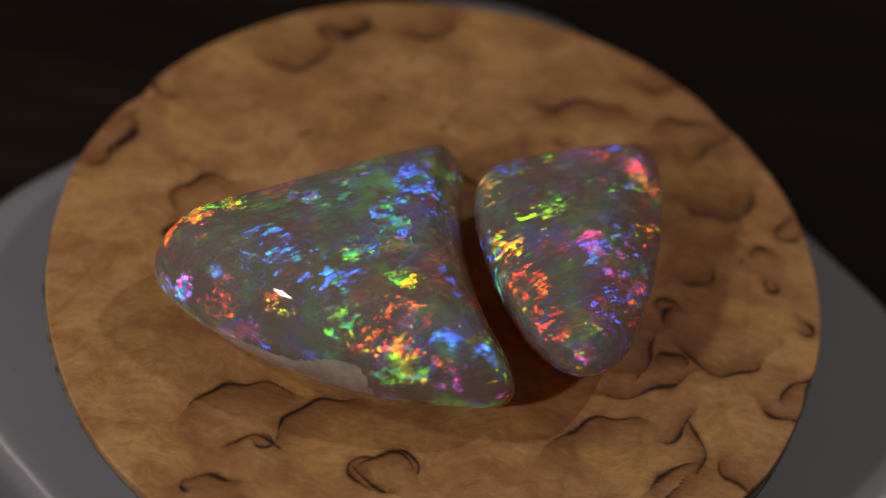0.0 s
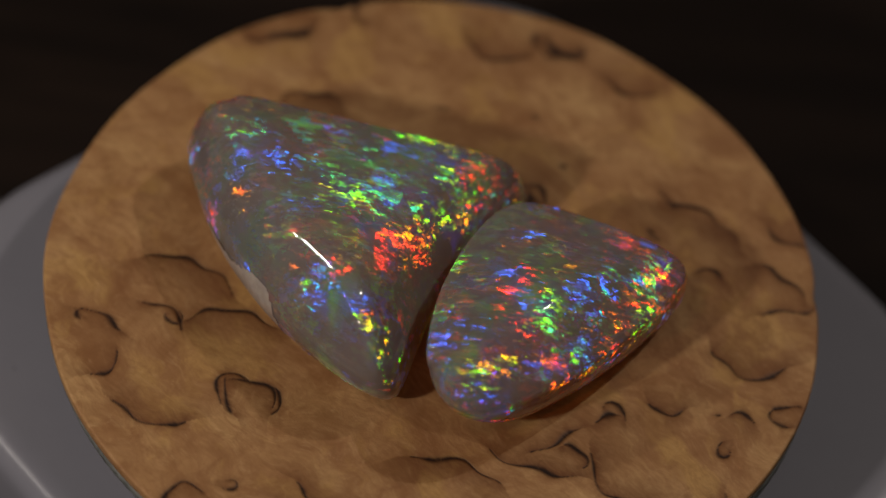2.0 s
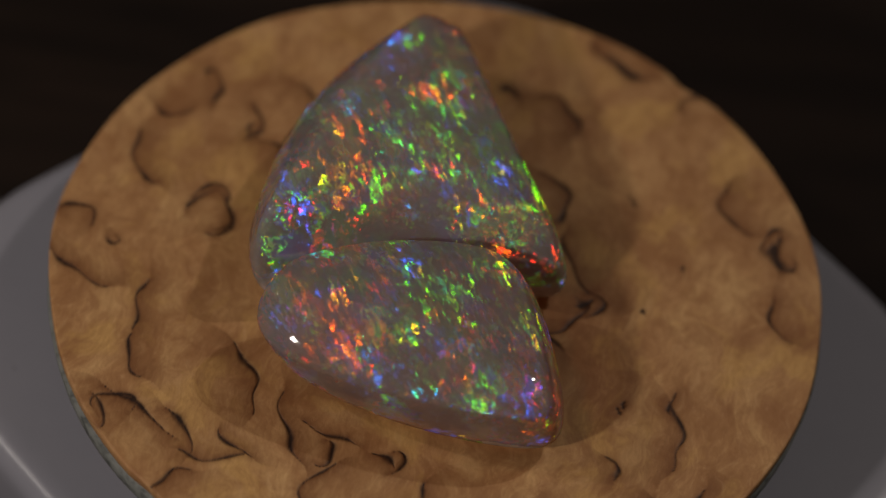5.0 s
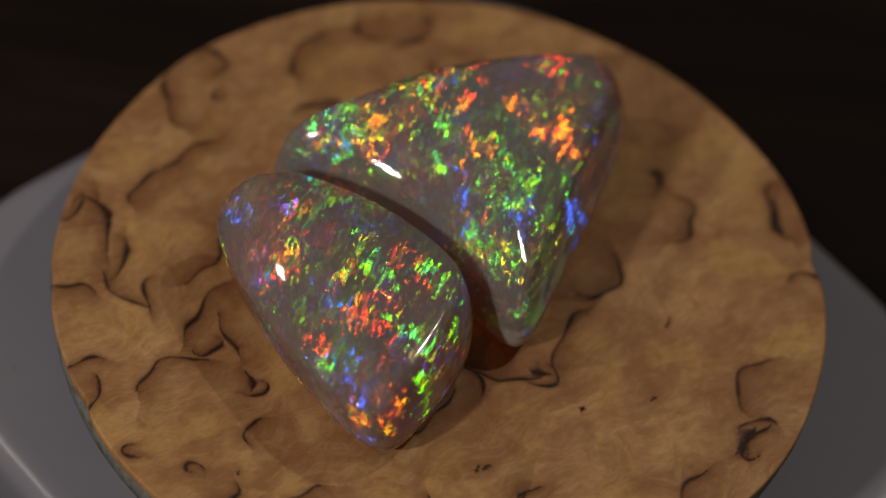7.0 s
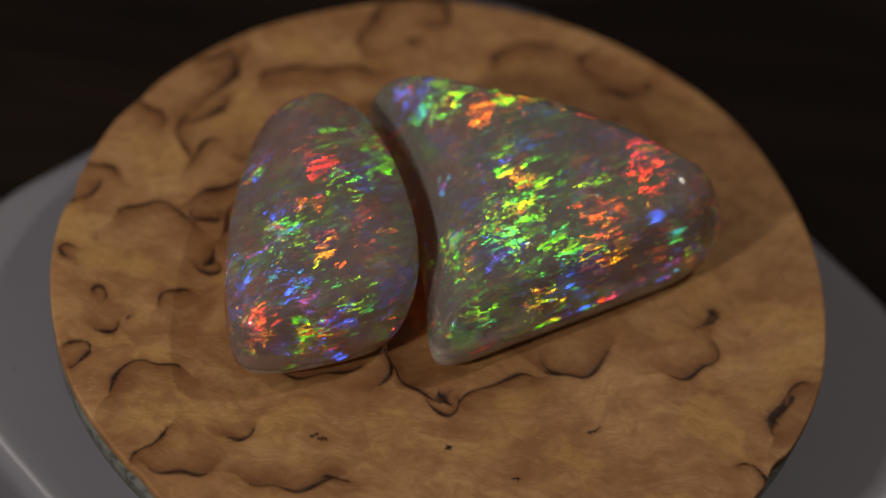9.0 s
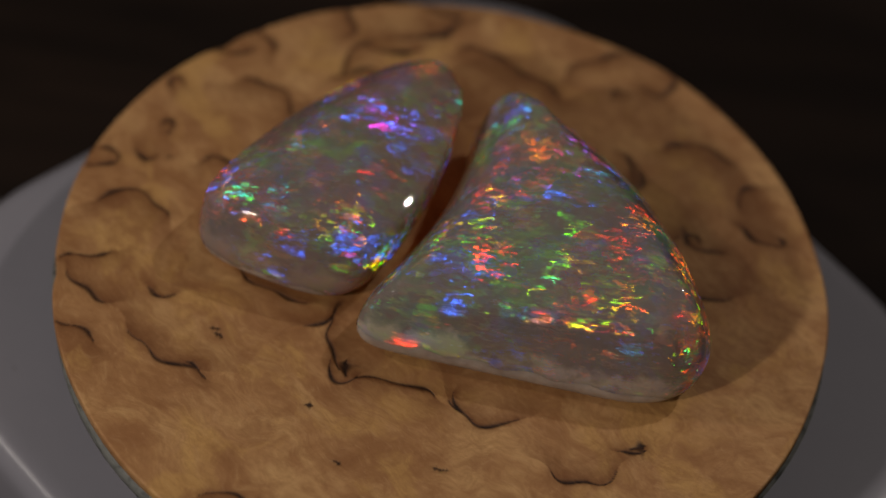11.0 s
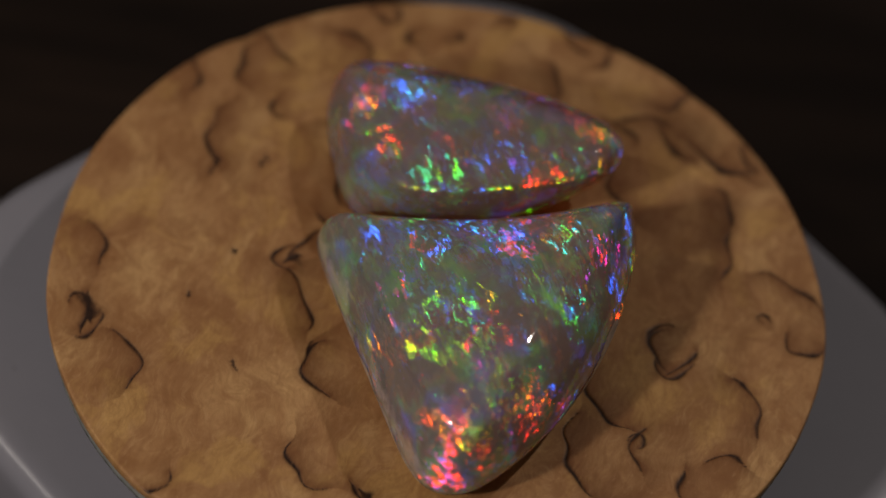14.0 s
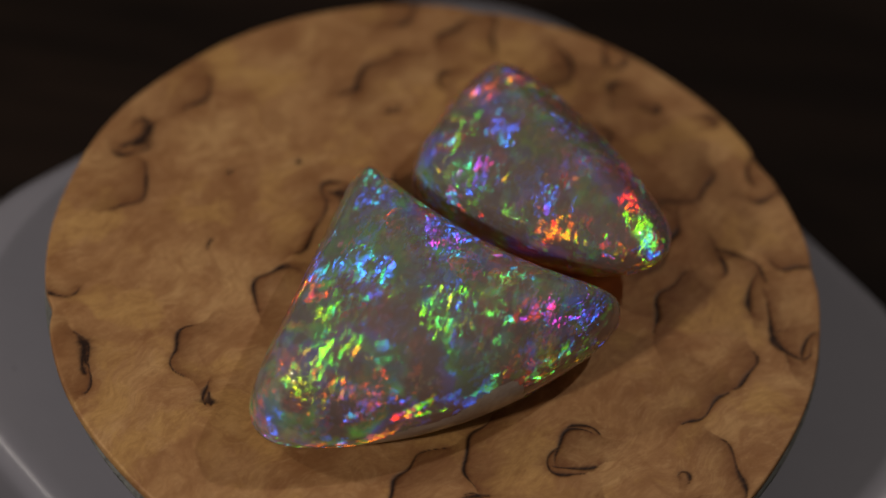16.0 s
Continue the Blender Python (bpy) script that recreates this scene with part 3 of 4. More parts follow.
fire(LARGE_FIRE, 0, -6.2, -6.7, 8.2, 1.4, -27, 0.42, 0.16)
fire(LARGE_FIRE, 0, 3.5, -10.5, 4.3, 1.4, -28, 0.37, 0.16)
fire(LARGE_FIRE, 0, 1.9, 10.6, 2.5, 1.4, -15, 0.78, 0.16)
fire(LARGE_FIRE, 0, -5.5, 5.7, 4.6, 1.4, 142, 0.64, 0.29)
fire(LARGE_FIRE, 1, 0.5, 4.9, 8.2, 3.9, 113, 0.35, 0.44)
fire(LARGE_FIRE, 1, -0.1, -1.1, 9.5, 3.1, 21, 0.44, 0.44)
fire(LARGE_FIRE, 1, 6.0, -5.0, 9.0, 3.1, 86, 0.42, 0.29)
fire(LARGE_FIRE, 1, -2.3, -5.8, 9.7, 2.4, -29, 0.41, 0.72)
fire(LARGE_FIRE, 1, -6.3, -5.3, 9.3, 2.4, 22, 0.47, 0.72)
fire(LARGE_FIRE, 1, 5.3, 1.6, 7.9, 2.4, 20, 0.41, 0.44)
fire(LARGE_FIRE, 1, 4.0, 8.8, 7.1, 2.4, -62, 0.77, 0.16)
fire(LARGE_FIRE, 1, -5.2, 2.6, 8.4, 2.4, 34, 0.82, 0.16)
fire(LARGE_FIRE, 1, -4.1, 0.2, 9.2, 2.4, 151, 0.67, 0.72)
fire(LARGE_FIRE, 1, 4.2, -0.9, 8.6, 2.2, -12, 0.78, 0.44)
fire(LARGE_FIRE, 1, -8.6, -1.4, 9.2, 2.0, 128, 0.33, 0.03)
fire(LARGE_FIRE, 1, -9.9, -5.4, 7.4, 2.0, -102, 0.31, 0.03)
fire(LARGE_FIRE, 1, 4.2, -8.7, 8.6, 2.0, -110, 0.31, 0.96)
fire(LARGE_FIRE, 1, 7.7, -9.3, 8.0, 2.0, -79, 0.32, 0.86)
fire(LARGE_FIRE, 1, 2.0, -6.1, 9.8, 2.0, -176, 0.33, 0.96)
fire(LARGE_FIRE, 1, 2.5, -1.3, 9.1, 2.0, -97, 0.35, 0.72)
fire(LARGE_FIRE, 1, -12.1, -0.5, 8.3, 1.8, -136, 0.62, 0.29)
fire(LARGE_FIRE, 1, -8.4, -3.7, 9.6, 1.8, 38, 0.47, 0.72)
fire(LARGE_FIRE, 1, -10.4, 1.9, 7.1, 1.8, 15, 0.86, 0.72)
fire(LARGE_FIRE, 1, -2.3, 7.6, 5.0, 1.8, -145, 0.33, 0.44)
fire(LARGE_FIRE, 1, -13.7, 0.0, 5.6, 1.8, -172, 0.26, 0.44)
fire(LARGE_FIRE, 1, -0.5, -8.6, 8.0, 1.6, -28, 0.40, 0.44)
fire(LARGE_FIRE, 1, 5.5, 10.9, 4.5, 1.6, 35, 0.38, 0.03)
fire(LARGE_FIRE, 1, 10.7, -8.6, 6.7, 1.6, 89, 0.43, 0.44)
fire(LARGE_FIRE, 1, 9.5, -7.6, 8.1, 1.6, 116, 0.42, 0.16)
fire(LARGE_FIRE, 1, -12.8, -2.2, 8.3, 1.6, -148, 0.27, 0.29)
fire(LARGE_FIRE, 1, -13.6, -3.4, 6.0, 1.6, -68, 0.37, 0.03)
fire(LARGE_FIRE, 1, 5.8, 5.3, 6.2, 1.6, 1, 0.40, 0.29)
fire(LARGE_FIRE, 1, -8.3, 4.0, 4.7, 1.4, 99, 0.70, 0.16)
fire(LARGE_FIRE, 1, 6.4, -10.6, 4.6, 1.4, -111, 0.30, 0.44)
fire(LARGE_FIRE, 1, 1.0, -10.2, 5.5, 1.4, -109, 0.30, 0.16)
fire(LARGE_FIRE, 2, -3.8, 0.4, 9.2, 3.1, 37, 0.45, 0.44)
fire(LARGE_FIRE, 2, 2.4, 4.2, 8.4, 2.9, -33, 0.41, 0.72)
fire(LARGE_FIRE, 2, 4.9, -5.7, 9.5, 2.9, -80, 0.69, 0.29)
fire(LARGE_FIRE, 2, 1.5, -1.5, 9.4, 2.9, 39, 0.43, 0.44)
fire(LARGE_FIRE, 2, -9.3, -2.8, 9.4, 2.4, -71, 0.37, 0.44)
fire(LARGE_FIRE, 2, -1.1, -4.6, 9.9, 2.4, -75, 0.35, 0.44)
fire(LARGE_FIRE, 2, 4.5, 8.0, 7.2, 2.2, 85, 0.37, 0.44)
fire(LARGE_FIRE, 2, 8.8, -7.9, 8.8, 2.0, 88, 0.44, 0.44)
fire(LARGE_FIRE, 2, 0.5, 5.2, 8.2, 2.0, 103, 0.72, 0.72)
fire(LARGE_FIRE, 2, 3.3, -1.4, 9.0, 2.0, -108, 0.34, 0.72)
fire(LARGE_FIRE, 2, 4.6, -9.8, 7.0, 2.0, 169, 0.69, 0.29)
fire(LARGE_FIRE, 2, -8.6, 1.2, 8.4, 2.0, 80, 0.76, 0.29)
fire(LARGE_FIRE, 2, -9.0, -5.7, 7.7, 2.0, -91, 0.32, 0.16)
fire(LARGE_FIRE, 2, -6.1, -1.6, 9.5, 1.8, 140, 0.67, 0.44)
fire(LARGE_FIRE, 2, -3.2, 4.9, 7.8, 1.8, -170, 0.31, 0.44)
fire(LARGE_FIRE, 2, -5.6, -5.1, 9.6, 1.8, -176, 0.30, 0.16)
fire(LARGE_FIRE, 2, 6.5, 0.1, 7.2, 1.8, 3, 0.40, 0.16)
fire(LARGE_FIRE, 2, -13.2, -1.0, 7.5, 1.8, -89, 0.34, 0.16)
fire(LARGE_FIRE, 2, 1.1, -7.3, 9.4, 1.6, -79, 0.68, 0.03)
fire(LARGE_FIRE, 2, 4.6, -3.9, 9.2, 1.6, 40, 0.43, 0.16)
fire(LARGE_FIRE, 2, 7.4, -3.5, 8.0, 1.6, 41, 0.42, 0.03)
fire(LARGE_FIRE, 2, -3.1, 6.8, 5.7, 1.6, 112, 0.34, 0.72)
fire(LARGE_FIRE, 2, 2.8, 10.4, 5.5, 1.6, 138, 0.33, 0.44)
fire(LARGE_FIRE, 2, 4.2, -8.5, 8.8, 1.6, 103, 0.80, 0.72)
fire(LARGE_FIRE, 2, -13.2, 1.0, 4.4, 1.6, -99, 0.33, 0.29)
fire(LARGE_FIRE, 2, -13.2, -2.5, 7.8, 1.6, -69, 0.38, 0.44)
fire(LARGE_FIRE, 2, -0.0, 8.2, 6.6, 1.6, -168, 0.33, 0.72)
fire(LARGE_FIRE, 2, -7.2, 3.6, 7.4, 1.6, -92, 0.36, 0.29)
fire(LARGE_FIRE, 2, 6.5, -9.0, 8.5, 1.4, -30, 0.37, 0.58)
fire(LARGE_FIRE, 2, 9.2, -9.4, 8.2, 1.4, -30, 0.36, 0.72)
fire(LARGE_FIRE, 2, -10.8, 2.2, 6.0, 1.4, 128, 0.31, 0.44)
fire(LARGE_FIRE, 2, -14.6, -1.1, 4.2, 1.4, -68, 0.38, 0.16)
fire(LARGE_FIRE, 2, -5.3, -7.2, 8.1, 1.4, 6, 0.46, 0.29)
fire(LARGE_FIRE, 3, -3.2, 1.5, 9.0, 2.9, -74, 0.38, 0.72)
fire(LARGE_FIRE, 3, 1.4, -2.0, 9.5, 2.9, 4, 0.43, 0.44)
fire(LARGE_FIRE, 3, 0.5, 0.6, 9.2, 2.4, 83, 0.40, 0.44)
fire(LARGE_FIRE, 3, 3.9, -4.9, 9.5, 2.4, -153, 0.33, 0.16)
fire(LARGE_FIRE, 3, 1.6, 3.7, 8.6, 2.4, 143, 0.69, 0.72)
fire(LARGE_FIRE, 3, -9.4, -5.3, 7.9, 2.4, -176, 0.28, 0.16)
fire(LARGE_FIRE, 3, 4.3, 1.5, 8.2, 2.4, -98, 0.36, 0.72)
fire(LARGE_FIRE, 3, -6.3, 0.5, 9.0, 2.4, -93, 0.35, 0.44)
fire(LARGE_FIRE, 3, 5.2, 5.2, 7.2, 2.2, -62, 0.75, 0.44)
fire(LARGE_FIRE, 3, 5.8, -3.2, 8.6, 2.2, -101, 0.69, 0.03)
fire(LARGE_FIRE, 3, -4.2, -2.9, 9.8, 2.2, 4, 0.46, 0.72)
fire(LARGE_FIRE, 3, 1.0, 4.8, 8.3, 2.0, 83, 0.38, 0.44)
fire(LARGE_FIRE, 3, -1.6, -6.9, 9.3, 2.0, -154, 0.30, 0.72)
fire(LARGE_FIRE, 3, -12.3, -3.4, 7.8, 2.0, 79, 0.79, 0.16)
fire(LARGE_FIRE, 3, -8.6, -3.4, 9.6, 2.0, -96, 0.68, 0.58)
fire(LARGE_FIRE, 3, 9.9, -8.8, 8.3, 2.0, 7, 0.39, 0.29)
fire(LARGE_FIRE, 3, 2.3, 7.2, 7.6, 2.0, -96, 0.38, 0.72)
fire(LARGE_FIRE, 3, 4.7, -7.4, 9.6, 1.8, 6, 0.42, 0.03)
fire(LARGE_FIRE, 3, -1.3, 7.0, 7.2, 1.8, 0, 0.43, 0.44)
fire(LARGE_FIRE, 3, -9.9, 0.7, 8.4, 1.6, -29, 0.45, 0.44)
fire(LARGE_FIRE, 3, 6.3, -7.7, 9.5, 1.6, 114, 0.41, 0.44)
fire(LARGE_FIRE, 3, 0.7, -8.2, 8.6, 1.6, -155, 0.31, 0.96)
fire(LARGE_FIRE, 3, -6.9, -5.1, 9.3, 1.6, 170, 0.64, 0.58)
fire(LARGE_FIRE, 3, -5.3, 4.2, 7.8, 1.6, -73, 0.39, 0.72)
fire(LARGE_FIRE, 3, 7.6, -6.7, 8.9, 1.6, 85, 0.81, 0.72)
fire(LARGE_FIRE, 3, 3.5, -10.2, 6.2, 1.6, 150, 0.72, 0.44)
fire(LARGE_FIRE, 3, 3.5, -7.7, 9.5, 1.4, -59, 0.70, 0.29)
fire(LARGE_FIRE, 4, -4.0, 1.2, 9.0, 2.7, -104, 0.34, 0.44)
fire(LARGE_FIRE, 4, 5.5, -2.1, 8.5, 2.4, 22, 0.42, 0.16)
fire(LARGE_FIRE, 4, 1.6, 2.1, 8.9, 2.4, 37, 0.42, 0.44)
fire(LARGE_FIRE, 4, 2.2, -3.0, 9.5, 2.4, 113, 0.39, 0.44)
fire(LARGE_FIRE, 4, 2.7, 1.1, 8.7, 2.4, -77, 0.37, 0.86)
fire(LARGE_FIRE, 4, 0.7, 3.9, 8.5, 2.4, -171, 0.33, 0.03)
fire(LARGE_FIRE, 4, -8.7, -3.1, 9.5, 2.2, 108, 0.37, 0.03)
fire(LARGE_FIRE, 4, 2.3, 5.8, 8.1, 2.0, 18, 0.42, 0.44)
fire(LARGE_FIRE, 4, 5.8, -6.0, 9.3, 2.0, 133, 0.39, 0.44)
fire(LARGE_FIRE, 4, -12.0, -3.3, 8.3, 2.0, -69, 0.37, 0.29)
fire(LARGE_FIRE, 4, 3.3, -5.0, 9.7, 1.8, -30, 0.39, 0.44)
fire(LARGE_FIRE, 4, 8.3, -7.5, 8.9, 1.8, 43, 0.43, 0.03)
fire(LARGE_FIRE, 4, 2.2, -6.8, 9.8, 1.8, 113, 0.40, 0.44)
fire(LARGE_FIRE, 4, -5.7, -2.0, 9.6, 1.8, -150, 0.30, 0.03)
fire(LARGE_FIRE, 4, -2.1, -6.8, 9.3, 1.8, -107, 0.31, 0.58)
fire(LARGE_FIRE, 4, 4.4, -8.8, 8.4, 1.8, -101, 0.65, 0.72)
fire(LARGE_FIRE, 4, -13.6, -1.4, 7.2, 1.6, -136, 0.61, 0.16)
fire(LARGE_FIRE, 4, 0.1, -3.6, 9.8, 1.6, -30, 0.41, 0.44)
fire(LARGE_FIRE, 4, -6.3, 0.9, 8.8, 1.6, 80, 0.40, 0.29)
fire(LARGE_FIRE, 4, 5.8, 7.1, 5.5, 1.6, 85, 0.37, 0.16)
fire(LARGE_FIRE, 4, -1.7, -5.6, 9.8, 1.6, 18, 0.84, 0.44)
fire(LARGE_FIRE, 4, -9.8, 2.1, 7.3, 1.6, 33, 0.84, 0.72)
fire(LARGE_FIRE, 4, -8.1, -5.5, 8.4, 1.6, -151, 0.28, 0.44)
fire(LARGE_FIRE, 4, 7.7, -9.5, 7.6, 1.6, -101, 0.31, 0.72)
fire(LARGE_FIRE, 4, -2.6, 5.4, 7.7, 1.6, 153, 0.66, 0.96)
fire(LARGE_FIRE, 4, -5.1, 5.2, 6.7, 1.4, -103, 0.36, 0.16)
fire(LARGE_FIRE, 4, 3.6, 9.1, 7.0, 1.4, 176, 0.68, 0.58)
fire(SMALL_FIRE, 0, -2.1, -8.5, 8.1, 3.5, 19, 0.75, 0.44)
fire(SMALL_FIRE, 0, -0.7, -2.5, 8.3, 3.1, 90, 0.39, 0.44)
fire(SMALL_FIRE, 0, 1.4, 2.2, 7.4, 2.7, 90, 0.37, 0.16)
fire(SMALL_FIRE, 0, 2.2, -12.3, 6.9, 2.4, 26, 0.38, 0.86)
fire(SMALL_FIRE, 0, 5.2, -1.0, 5.8, 2.4, 21, 0.34, 0.16)
fire(SMALL_FIRE, 0, 5.5, 3.5, 5.3, 2.4, 39, 0.34, 0.44)
fire(SMALL_FIRE, 0, -4.1, 1.4, 7.5, 2.4, 88, 0.37, 0.44)
fire(SMALL_FIRE, 0, -1.2, 6.9, 4.5, 2.2, -166, 0.39, 0.03)
fire(SMALL_FIRE, 0, 5.2, -5.3, 5.6, 2.0, -86, 0.69, 0.72)
fire(SMALL_FIRE, 0, 2.4, -5.4, 7.7, 2.0, -13, 0.70, 0.29)
fire(SMALL_FIRE, 0, -4.2, -1.2, 8.0, 2.0, -150, 0.37, 0.03)
fire(SMALL_FIRE, 0, 2.2, -1.4, 7.7, 2.0, -103, 0.38, 0.72)
fire(SMALL_FIRE, 0, -3.3, 4.8, 6.5, 1.8, 120, 0.36, 0.44)
fire(SMALL_FIRE, 0, 3.4, 7.3, 5.7, 1.8, 144, 0.38, 0.16)
fire(SMALL_FIRE, 0, -4.7, -8.1, 7.5, 1.8, 172, 0.72, 0.16)
fire(SMALL_FIRE, 0, 4.2, 4.6, 6.0, 1.6, -149, 0.41, 0.72)
fire(SMALL_FIRE, 0, -5.7, -6.4, 7.1, 1.6, -152, 0.35, 0.29)
fire(SMALL_FIRE, 0, -0.2, 5.3, 6.6, 1.6, -110, 0.40, 0.29)
fire(SMALL_FIRE, 0, -1.1, -5.3, 8.3, 1.6, -112, 0.36, 0.16)
fire(SMALL_FIRE, 0, -7.0, -0.4, 7.2, 1.6, -109, 0.37, 0.58)
fire(SMALL_FIRE, 0, -6.8, -3.0, 7.0, 1.6, 154, 0.71, 0.44)
fire(SMALL_FIRE, 0, 0.6, -11.0, 8.0, 1.4, -155, 0.37, 0.03)
fire(SMALL_FIRE, 0, 1.5, -9.4, 7.9, 1.4, -84, 0.34, 0.03)
fire(SMALL_FIRE, 1, -0.7, -5.1, 8.4, 2.9, -172, 0.38, 0.86)
fire(SMALL_FIRE, 1, 1.4, -10.1, 7.9, 2.7, -64, 0.68, 0.16)
fire(SMALL_FIRE, 1, -1.3, -0.7, 8.0, 2.7, 39, 0.38, 0.44)
fire(SMALL_FIRE, 1, 4.6, 3.3, 6.0, 2.4, 18, 0.34, 0.16)
fire(SMALL_FIRE, 1, -3.7, -8.9, 7.7, 2.2, -33, 0.36, 0.16)
fire(SMALL_FIRE, 1, 1.1, 4.2, 7.0, 2.2, 142, 0.38, 0.72)
fire(SMALL_FIRE, 1, -4.9, 2.9, 7.1, 2.2, 86, 0.71, 0.29)
fire(SMALL_FIRE, 1, 2.5, -0.9, 7.5, 2.2, 0, 0.36, 0.72)
fire(SMALL_FIRE, 1, -5.6, -1.4, 7.7, 2.2, -99, 0.37, 0.58)
fire(SMALL_FIRE, 1, 5.7, -0.4, 5.3, 2.0, 41, 0.35, 0.58)
fire(SMALL_FIRE, 1, -0.6, 2.8, 7.3, 2.0, 120, 0.37, 0.44)
fire(SMALL_FIRE, 1, -0.1, 7.3, 4.3, 2.0, 122, 0.35, 0.44)
fire(SMALL_FIRE, 1, 5.1, -6.8, 5.5, 2.0, 89, 0.76, 0.29)
fire(SMALL_FIRE, 1, -5.5, -6.9, 5.8, 1.8, -173, 0.36, 0.72)
fire(SMALL_FIRE, 1, 4.6, 5.5, 5.6, 1.6, 17, 0.34, 0.03)
fire(SMALL_FIRE, 1, 3.2, 8.0, 4.5, 1.6, 14, 0.68, 0.29)
fire(SMALL_FIRE, 1, 4.7, -5.9, 6.0, 1.6, 18, 0.70, 0.72)
fire(SMALL_FIRE, 1, 0.9, -13.6, 6.1, 1.6, 143, 0.78, 0.29)
fire(SMALL_FIRE, 1, 1.5, -11.9, 7.5, 1.6, 6, 0.36, 0.29)
fire(SMALL_FIRE, 1, 3.3, 7.0, 6.0, 1.4, 109, 0.70, 0.16)
fire(SMALL_FIRE, 1, -0.7, 5.4, 6.6, 1.4, 157, 0.73, 0.16)
fire(SMALL_FIRE, 2, -2.8, -1.8, 8.2, 2.4, -36, 0.38, 0.44)
fire(SMALL_FIRE, 2, 1.8, -4.3, 8.0, 2.4, 22, 0.37, 0.44)
fire(SMALL_FIRE, 2, 2.0, 1.1, 7.6, 2.4, 141, 0.39, 0.44)
fire(SMALL_FIRE, 2, -3.5, -7.0, 8.0, 2.4, 105, 0.77, 0.72)
fire(SMALL_FIRE, 2, -1.2, -10.3, 8.0, 2.4, -104, 0.68, 0.72)
fire(SMALL_FIRE, 2, 4.3, 3.6, 6.1, 2.0, -140, 0.77, 0.16)
fire(SMALL_FIRE, 2, -0.9, 4.9, 6.7, 2.0, 89, 0.35, 0.44)
fire(SMALL_FIRE, 2, 0.2, -4.8, 8.3, 2.0, 139, 0.40, 0.03)
fire(SMALL_FIRE, 2, -1.9, 2.0, 7.4, 2.0, 140, 0.37, 0.16)
fire(SMALL_FIRE, 2, -6.0, -3.7, 7.5, 2.0, 105, 0.74, 0.72)
fire(SMALL_FIRE, 2, 0.9, -11.3, 7.9, 2.0, 171, 0.76, 0.44)
fire(SMALL_FIRE, 2, -3.7, -0.9, 8.0, 2.0, 1, 0.38, 0.72)
fire(SMALL_FIRE, 2, 4.8, -5.3, 6.0, 1.8, 43, 0.37, 0.72)
fire(SMALL_FIRE, 2, 2.4, -2.1, 7.6, 1.8, -152, 0.39, 0.72)
fire(SMALL_FIRE, 2, 5.3, 5.3, 5.2, 1.8, -167, 0.41, 0.16)
fire(SMALL_FIRE, 2, 4.6, -0.6, 6.2, 1.6, -39, 0.35, 0.29)
fire(SMALL_FIRE, 2, -6.5, -0.1, 7.4, 1.6, -35, 0.39, 0.29)
fire(SMALL_FIRE, 2, 3.3, -7.7, 7.0, 1.6, -143, 0.73, 0.72)
fire(SMALL_FIRE, 2, 5.5, 1.5, 5.4, 1.6, 19, 0.34, 0.44)
fire(SMALL_FIRE, 2, 2.5, -11.2, 7.0, 1.6, 92, 0.42, 0.72)
fire(SMALL_FIRE, 2, 4.4, 7.9, 3.9, 1.6, 124, 0.36, 0.16)
fire(SMALL_FIRE, 2, -3.2, 2.9, 7.2, 1.6, -109, 0.39, 0.16)
fire(SMALL_FIRE, 2, 2.2, 6.7, 6.2, 1.6, -167, 0.40, 0.58)
fire(SMALL_FIRE, 2, -4.4, -9.0, 7.4, 1.6, -101, 0.34, 0.16)
fire(SMALL_FIRE, 2, 1.2, -10.4, 8.0, 1.2, 172, 0.76, 0.16)
fire(SMALL_FIRE, 3, -1.4, -0.3, 8.0, 2.4, -84, 0.73, 0.29)
fire(SMALL_FIRE, 3, 1.2, 2.8, 7.3, 2.4, 157, 0.74, 0.72)
fire(SMALL_FIRE, 3, 2.2, -10.0, 7.5, 2.2, 24, 0.38, 0.29)
fire(SMALL_FIRE, 3, 2.3, -3.2, 7.8, 2.2, 41, 0.37, 0.44)
fire(SMALL_FIRE, 3, -3.7, -3.8, 8.1, 2.2, 145, 0.74, 0.72)
fire(SMALL_FIRE, 3, -1.1, -3.9, 8.3, 2.2, 2, 0.37, 0.03)
fire(SMALL_FIRE, 3, 4.1, 0.6, 6.5, 2.0, 92, 0.37, 0.16)
fire(SMALL_FIRE, 3, 4.6, 3.9, 5.9, 2.0, 123, 0.38, 0.72)
fire(SMALL_FIRE, 3, -4.6, -8.8, 7.2, 2.0, -112, 0.34, 0.03)
fire(SMALL_FIRE, 3, -4.6, 2.4, 7.2, 2.0, -81, 0.39, 0.44)
fire(SMALL_FIRE, 3, -5.7, -1.8, 7.7, 2.0, -80, 0.37, 0.86)
fire(SMALL_FIRE, 3, -3.5, -6.6, 8.0, 2.0, -101, 0.35, 0.72)
fire(SMALL_FIRE, 3, -1.0, -11.9, 7.8, 1.8, -33, 0.35, 0.03)
fire(SMALL_FIRE, 3, 0.6, -6.3, 8.3, 1.8, 22, 0.38, 0.03)
fire(SMALL_FIRE, 3, 5.2, -3.2, 5.8, 1.8, 42, 0.36, 0.72)
fire(SMALL_FIRE, 3, -0.8, 6.0, 6.2, 1.8, 121, 0.36, 0.86)
fire(SMALL_FIRE, 3, 4.8, -6.7, 5.9, 1.8, 3, 0.35, 0.16)
fire(SMALL_FIRE, 3, 5.4, 2.9, 5.4, 1.6, 92, 0.36, 0.44)
fire(SMALL_FIRE, 3, 0.5, -9.4, 8.2, 1.6, 91, 0.42, 0.86)
